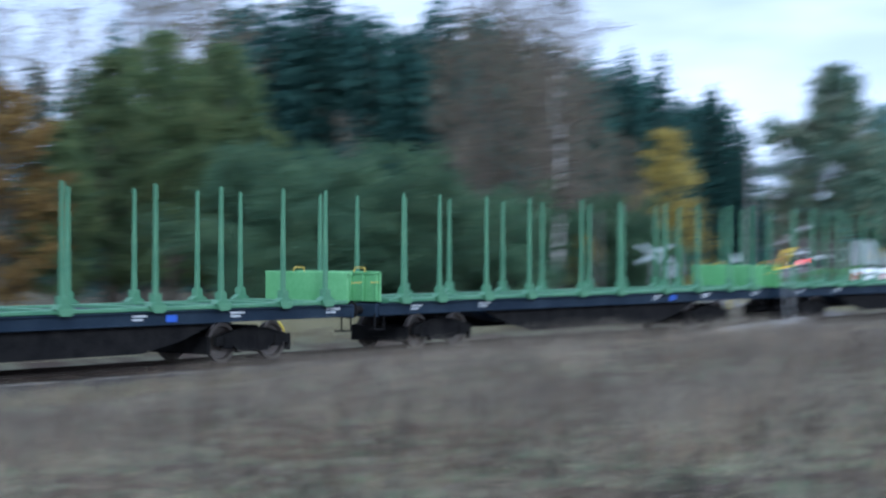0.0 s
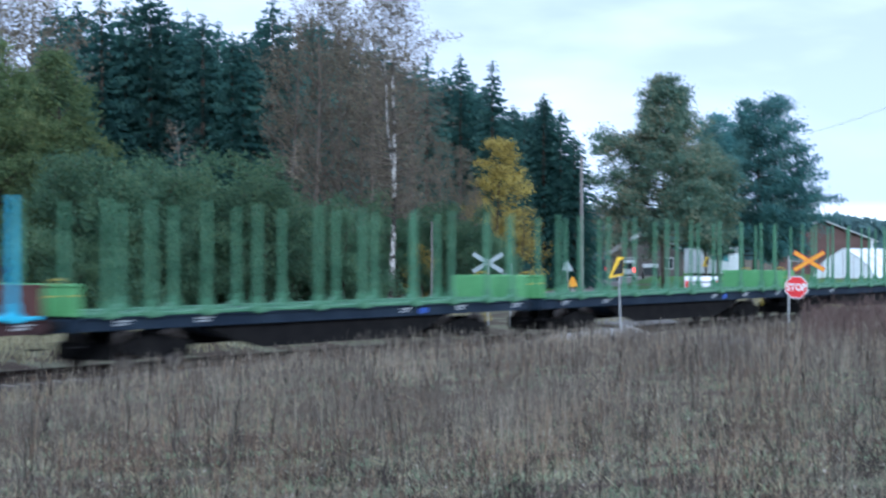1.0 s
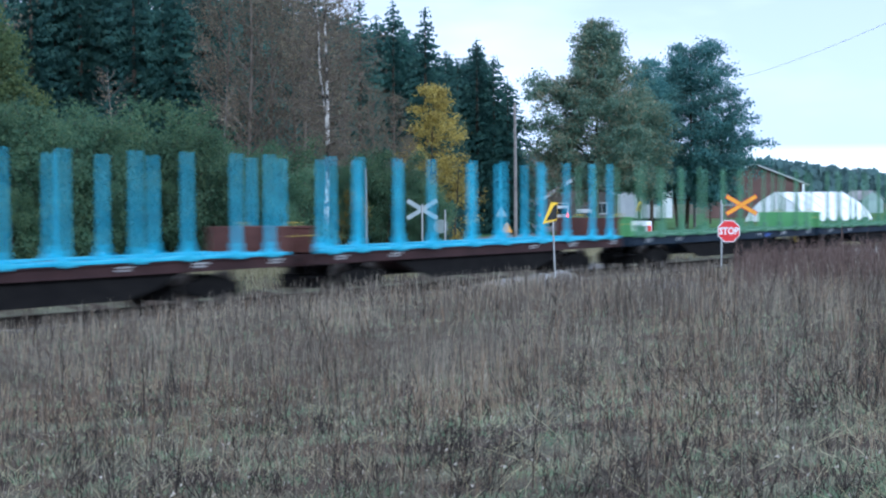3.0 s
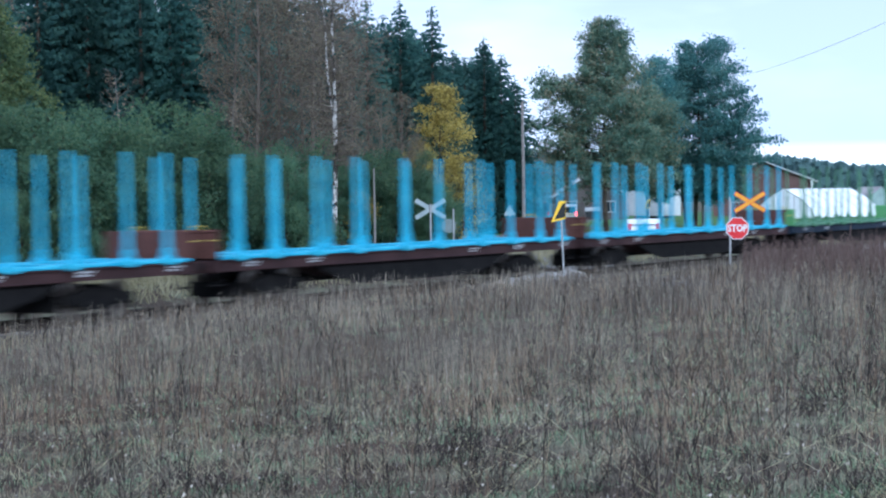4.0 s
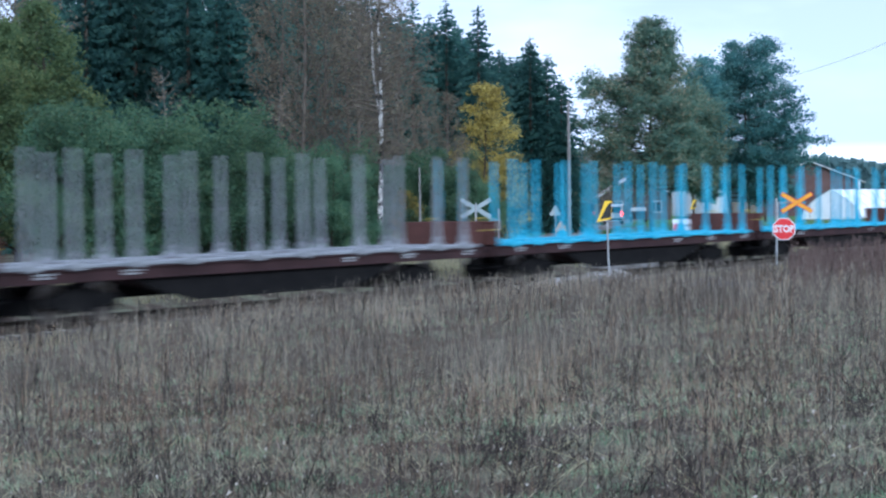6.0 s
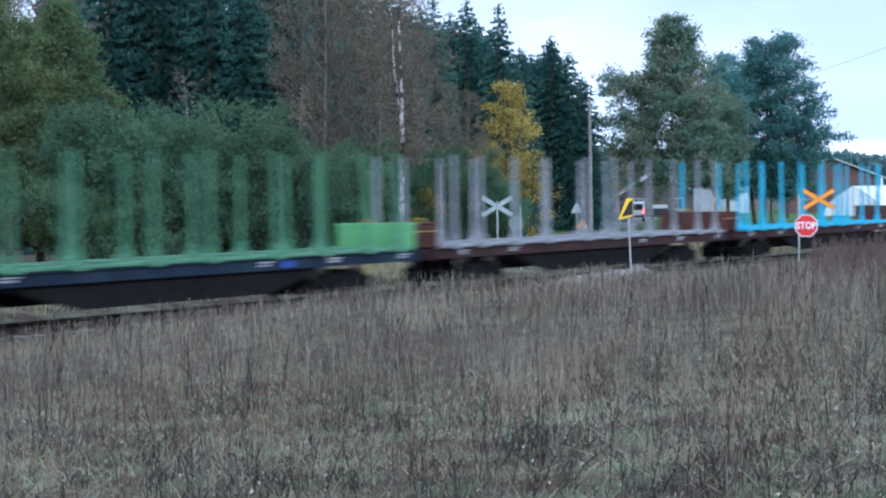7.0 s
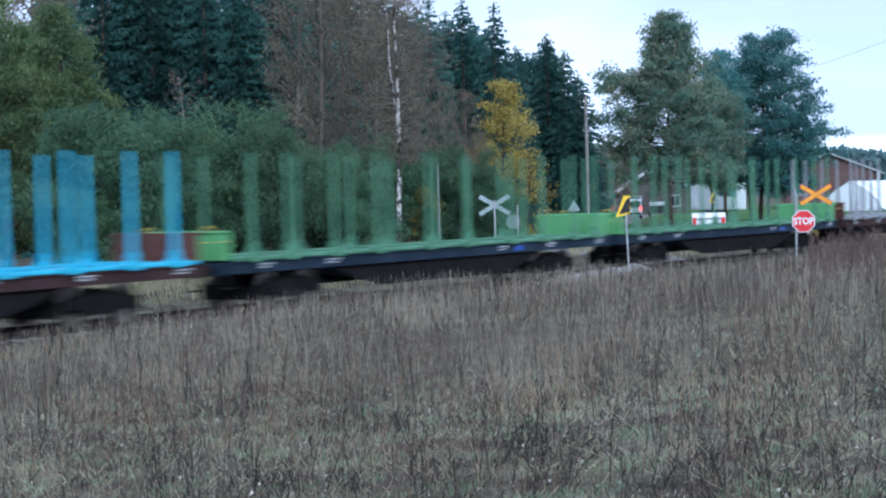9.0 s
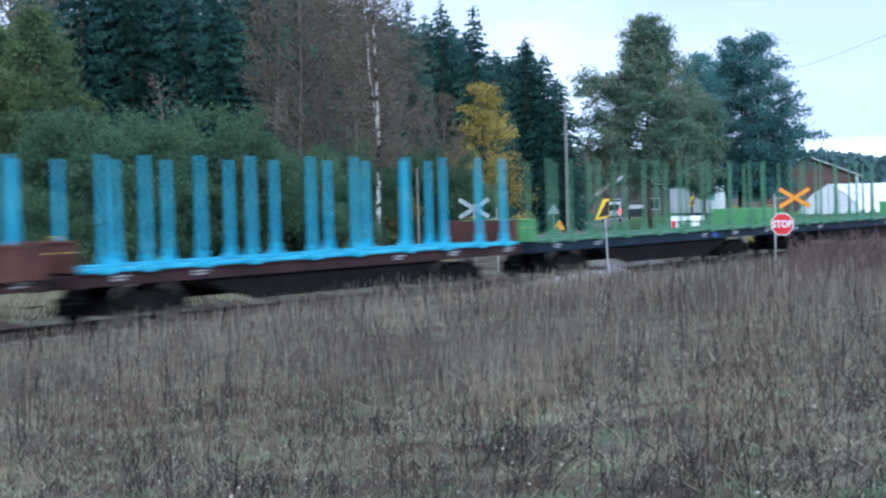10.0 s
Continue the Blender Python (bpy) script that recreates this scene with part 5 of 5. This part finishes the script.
def van(m, label, paint, L=4.9, w=1.9, h=2.0, lights=False, boxy=False, name="van"):
    """A parked car or van; its front looks along +x."""
    t = thing(name, label, "vehicle", m, "parked vehicles")
    b, y = Geo(), w / 2
    if boxy:
        low = [(-L / 2, 0.35), (L / 2 - 0.1, 0.35), (L / 2, 0.6), (L / 2 - 0.05, 1.0), (L / 2 - 0.9, 1.15), (L / 2 - 1.5, h - 0.1), (L / 2 - 1.7, h), (-L / 2 + 0.12, h), (-L / 2, h - 0.15)]
    else:
        low = [(-L / 2, 0.4), (L / 2 - 0.1, 0.3), (L / 2, 0.55), (L / 2 - 0.1, 0.85), (L / 2 - 1.2, 0.98), (L / 2 - 1.9, h - 0.05), (L / 2 - 2.3, h), (-L / 2 + 0.7, h), (-L / 2 + 0.12, 1.0), (-L / 2, 0.9)]
    b.prism(low, -y, y)
    body = part("body", b, paint, t)
    for sg in (-1, 1):
        g = Geo()
        g.prism([(-L / 2 + 0.5, 1.02), (L / 2 - 1.45, 1.02), (L / 2 - 1.95, h - 0.16), (-L / 2 + 0.75, h - 0.16)], sg * (y + 0.006) - 0.006, sg * (y + 0.006) + 0.006)
        part("side_window", g, M_GLASS, body)
    g = Geo()
    g.box(-L / 2 - 0.012 + (0 if boxy else 0.2), -L / 2 + 0.01 + (0 if boxy else 0.2), -y + 0.2, y - 0.2, 1.15, h - 0.25)
    part("rear_window", g, M_GLASS, body)
    for sg in (-1, 1):
        g = Geo()
        g.box(-L / 2 - 0.02, -L / 2 + 0.02, sg * (y - 0.12) - 0.09, sg * (y - 0.12) + 0.09, 0.85, 1.25, 0.01)
        part("tail_light", g, M_TAIL if lights else M_SIGNRED, body)
        wheel(t, L / 2 - 0.85, sg * (y - 0.1), 0.33)
        wheel(t, -L / 2 + 0.85, sg * (y - 0.1), 0.33)
    g = Geo()
    g.box(-L / 2 - 0.06, -L / 2 + 0.02, -y + 0.1, y - 0.1, 0.42, 0.62, 0.03)
    part("bumper", g, M_DARK, body)
    return t


def on_land(r, deg, rz):
    x, y = polar(r, deg)
    return pose(x, y, float(ground_z(x, y)) + 0.07, 0, 0, rz)


van(on_land(196, 26.2, 27), "white van parked in the farmyard with its tail lights on", M_WHITE, lights=True, boxy=True)
van(on_land(205, 27.05, 30), "dark parked off-road car in the farmyard", M_DARK, 4.6, 1.95, 2.2, boxy=True, name="car")
van(on_land(98, 23.97, 25), "white car on the farm track beyond the railway", M_WHITE, 4.2, 1.65, 1.45, name="car")
van(on_land(205, 29.5, 60), "white parked car behind the signs", M_WHITE, 4.2, 1.7, 1.45, name="car")


def box_trailer():
    t = thing("box_trailer", "white box trailer with a teal patch on its rear", "trailer", on_land(189, 23.17, 23.6 + 33), "parked vehicles")
    g = Geo()
    g.box(0, 6.0, -1.25, 1.25, 0.75, 3.3, 0.05)
    body = part("body", g, M_WHITE, t)
    g = Geo()
    g.box(-0.03, 0.0, -1.22, -0.03, 0.8, 3.22), g.box(-0.03, 0.0, 0.03, 1.22, 0.8, 3.22)
    part("rear_door", g, M_TARP, body)
    g = Geo()
    g.prism([(-0.9, 1.9), (-0.3, 2.0), (-0.15, 2.6), (-0.45, 3.0), (-0.85, 2.8)], 0.031, 0.035)
    part("teal_patch", g, M_TEAL, body, at=pose(0, 0.9, 0, 0, 0, 90))
    g = Geo()
    g.box(0.4, 5.6, -0.5, 0.5, 0.5, 0.75)
    part("chassis", g, M_DARK, t)
    for x in (3.4, 4.4):
        for y in (-1.05, 1.05):
            wheel(t, x, y, 0.42)
    for i in range(9):
        g = Geo()
        g.box(0.5 + i * 0.62, 0.54 + i * 0.62, -1.275, -1.251, 0.8, 3.25)
        part("side_rib", g, M_TRIM, body)


box_trailer()


def flat_trailer():
    """A small dark trailer under a pale cover."""
    t = thing("car_trailer", "small dark car trailer under a pale grey cover", "trailer", on_land(206, 25.45, 27), "parked vehicles")
    g = Geo()
    g.box(-0.1, 2.6, -0.75, 0.75, 0.45, 1.2, 0.03)
    part("body", g, M_DARK, t)
    g = Geo()
    g.prism([(-0.15, 1.2), (2.65, 1.2), (2.6, 1.5), (1.2, 1.58), (-0.1, 1.5)], -0.8, 0.8)
    part("cover", g, M_TRIM, t, "pale grey cover")
    for y in (-0.8, 0.8):
        wheel(t, 1.3, y, 0.3)


flat_trailer()


# ---- pale rubble beside the road ----
def rubble(n, seed, r, deg, spread, label):
    rng = random.Random(seed)
    for i in range(n):
        x, y = polar(r, deg)
        x, y = x + rng.uniform(-spread, spread), y + rng.uniform(-0.3, 0.3) * spread
        bm = bmesh.new()
        bmesh.ops.create_icosphere(bm, subdivisions=2, radius=1)
        s = rng.uniform(0.25, 0.55)
        for v in bm.verts:
            v.co *= 1 + 0.3 * noise.noise(v.co * 1.4 + Vector((i * 7, seed, 0)))
            v.co = Vector((v.co.x * s * 1.5, v.co.y * s, v.co.z * s * 0.55))
        me = bpy.data.meshes.new("pale_stone")
        bm.to_mesh(me)
        bm.free()
        ob = put("pale_stone", me, M_SLEEPER)
        ob.matrix_basis = pose(x, y, float(ground_z(x, y)) + s * 0.2, 0, 0, rng.uniform(0, 360))
        tagged(ob, label, "stone", "pale stones")


def gravel_bank():
    """A low uneven ridge of pale gravel along the near shoulder of the track."""
    g, rng = Geo(), random.Random(8)
    n = 46
    for i in range(n + 1):
        f = i / n
        x = 53.5 + 7.1 * f
        h = (0.10 + 0.2 * f) * min(1, 6 * f + 0.3, 9 * (1 - f) + 0.15) + rng.uniform(-0.05, 0.05)
        for y, k in ((28.5, -0.3), (28.95, 0.55), (29.2, 1.0), (29.45, 0.8), (30.1, -0.9)):
            g.v.append((x + rng.uniform(-0.08, 0.08), y + rng.uniform(-0.08, 0.08), h * k + rng.uniform(-0.03, 0.03)))
    g.f = [(i * 5 + k, i * 5 + k + 1, i * 5 + 6 + k, i * 5 + 5 + k) for i in range(n) for k in range(4)]
    tagged(put("gravel_bank", g, mat("pale_gravel", (0.20, 0.19, 0.18), (0.36, 0.35, 0.33), 1.5, 0.95, bump=0.8, fine=14, spec=0.15)), "pale gravel ridge along the track by the crossing", "gravel", kind="structure")


gravel_bank()
rubble(5, 3, 88, 17.3, 1.6, "pale flat stone lying beside the track")
rubble(4, 5, 62, 26.3, 1.5, "pale flat stone at the level crossing")


# ---- sleepers ----
def sleepers():
    g = Geo()
    g.prism([(-0.14, -0.235), (0.14, -0.235), (0.11, -0.165), (-0.11, -0.165)], -1.3, 1.3)
    me = g.mesh("sleeper")
    me.materials.append(M_SLEEPER)
    bed = bpy.data.objects["ballast_bed"]
    for i in range(180):
        ob = new("sleeper", me)
        ob.parent = bed
        ob.matrix_basis = pose(18 + i * 0.61, TRACK_Y, RAIL_Z + 0.012 * math.sin(i * 1.7))


sleepers()


motions()
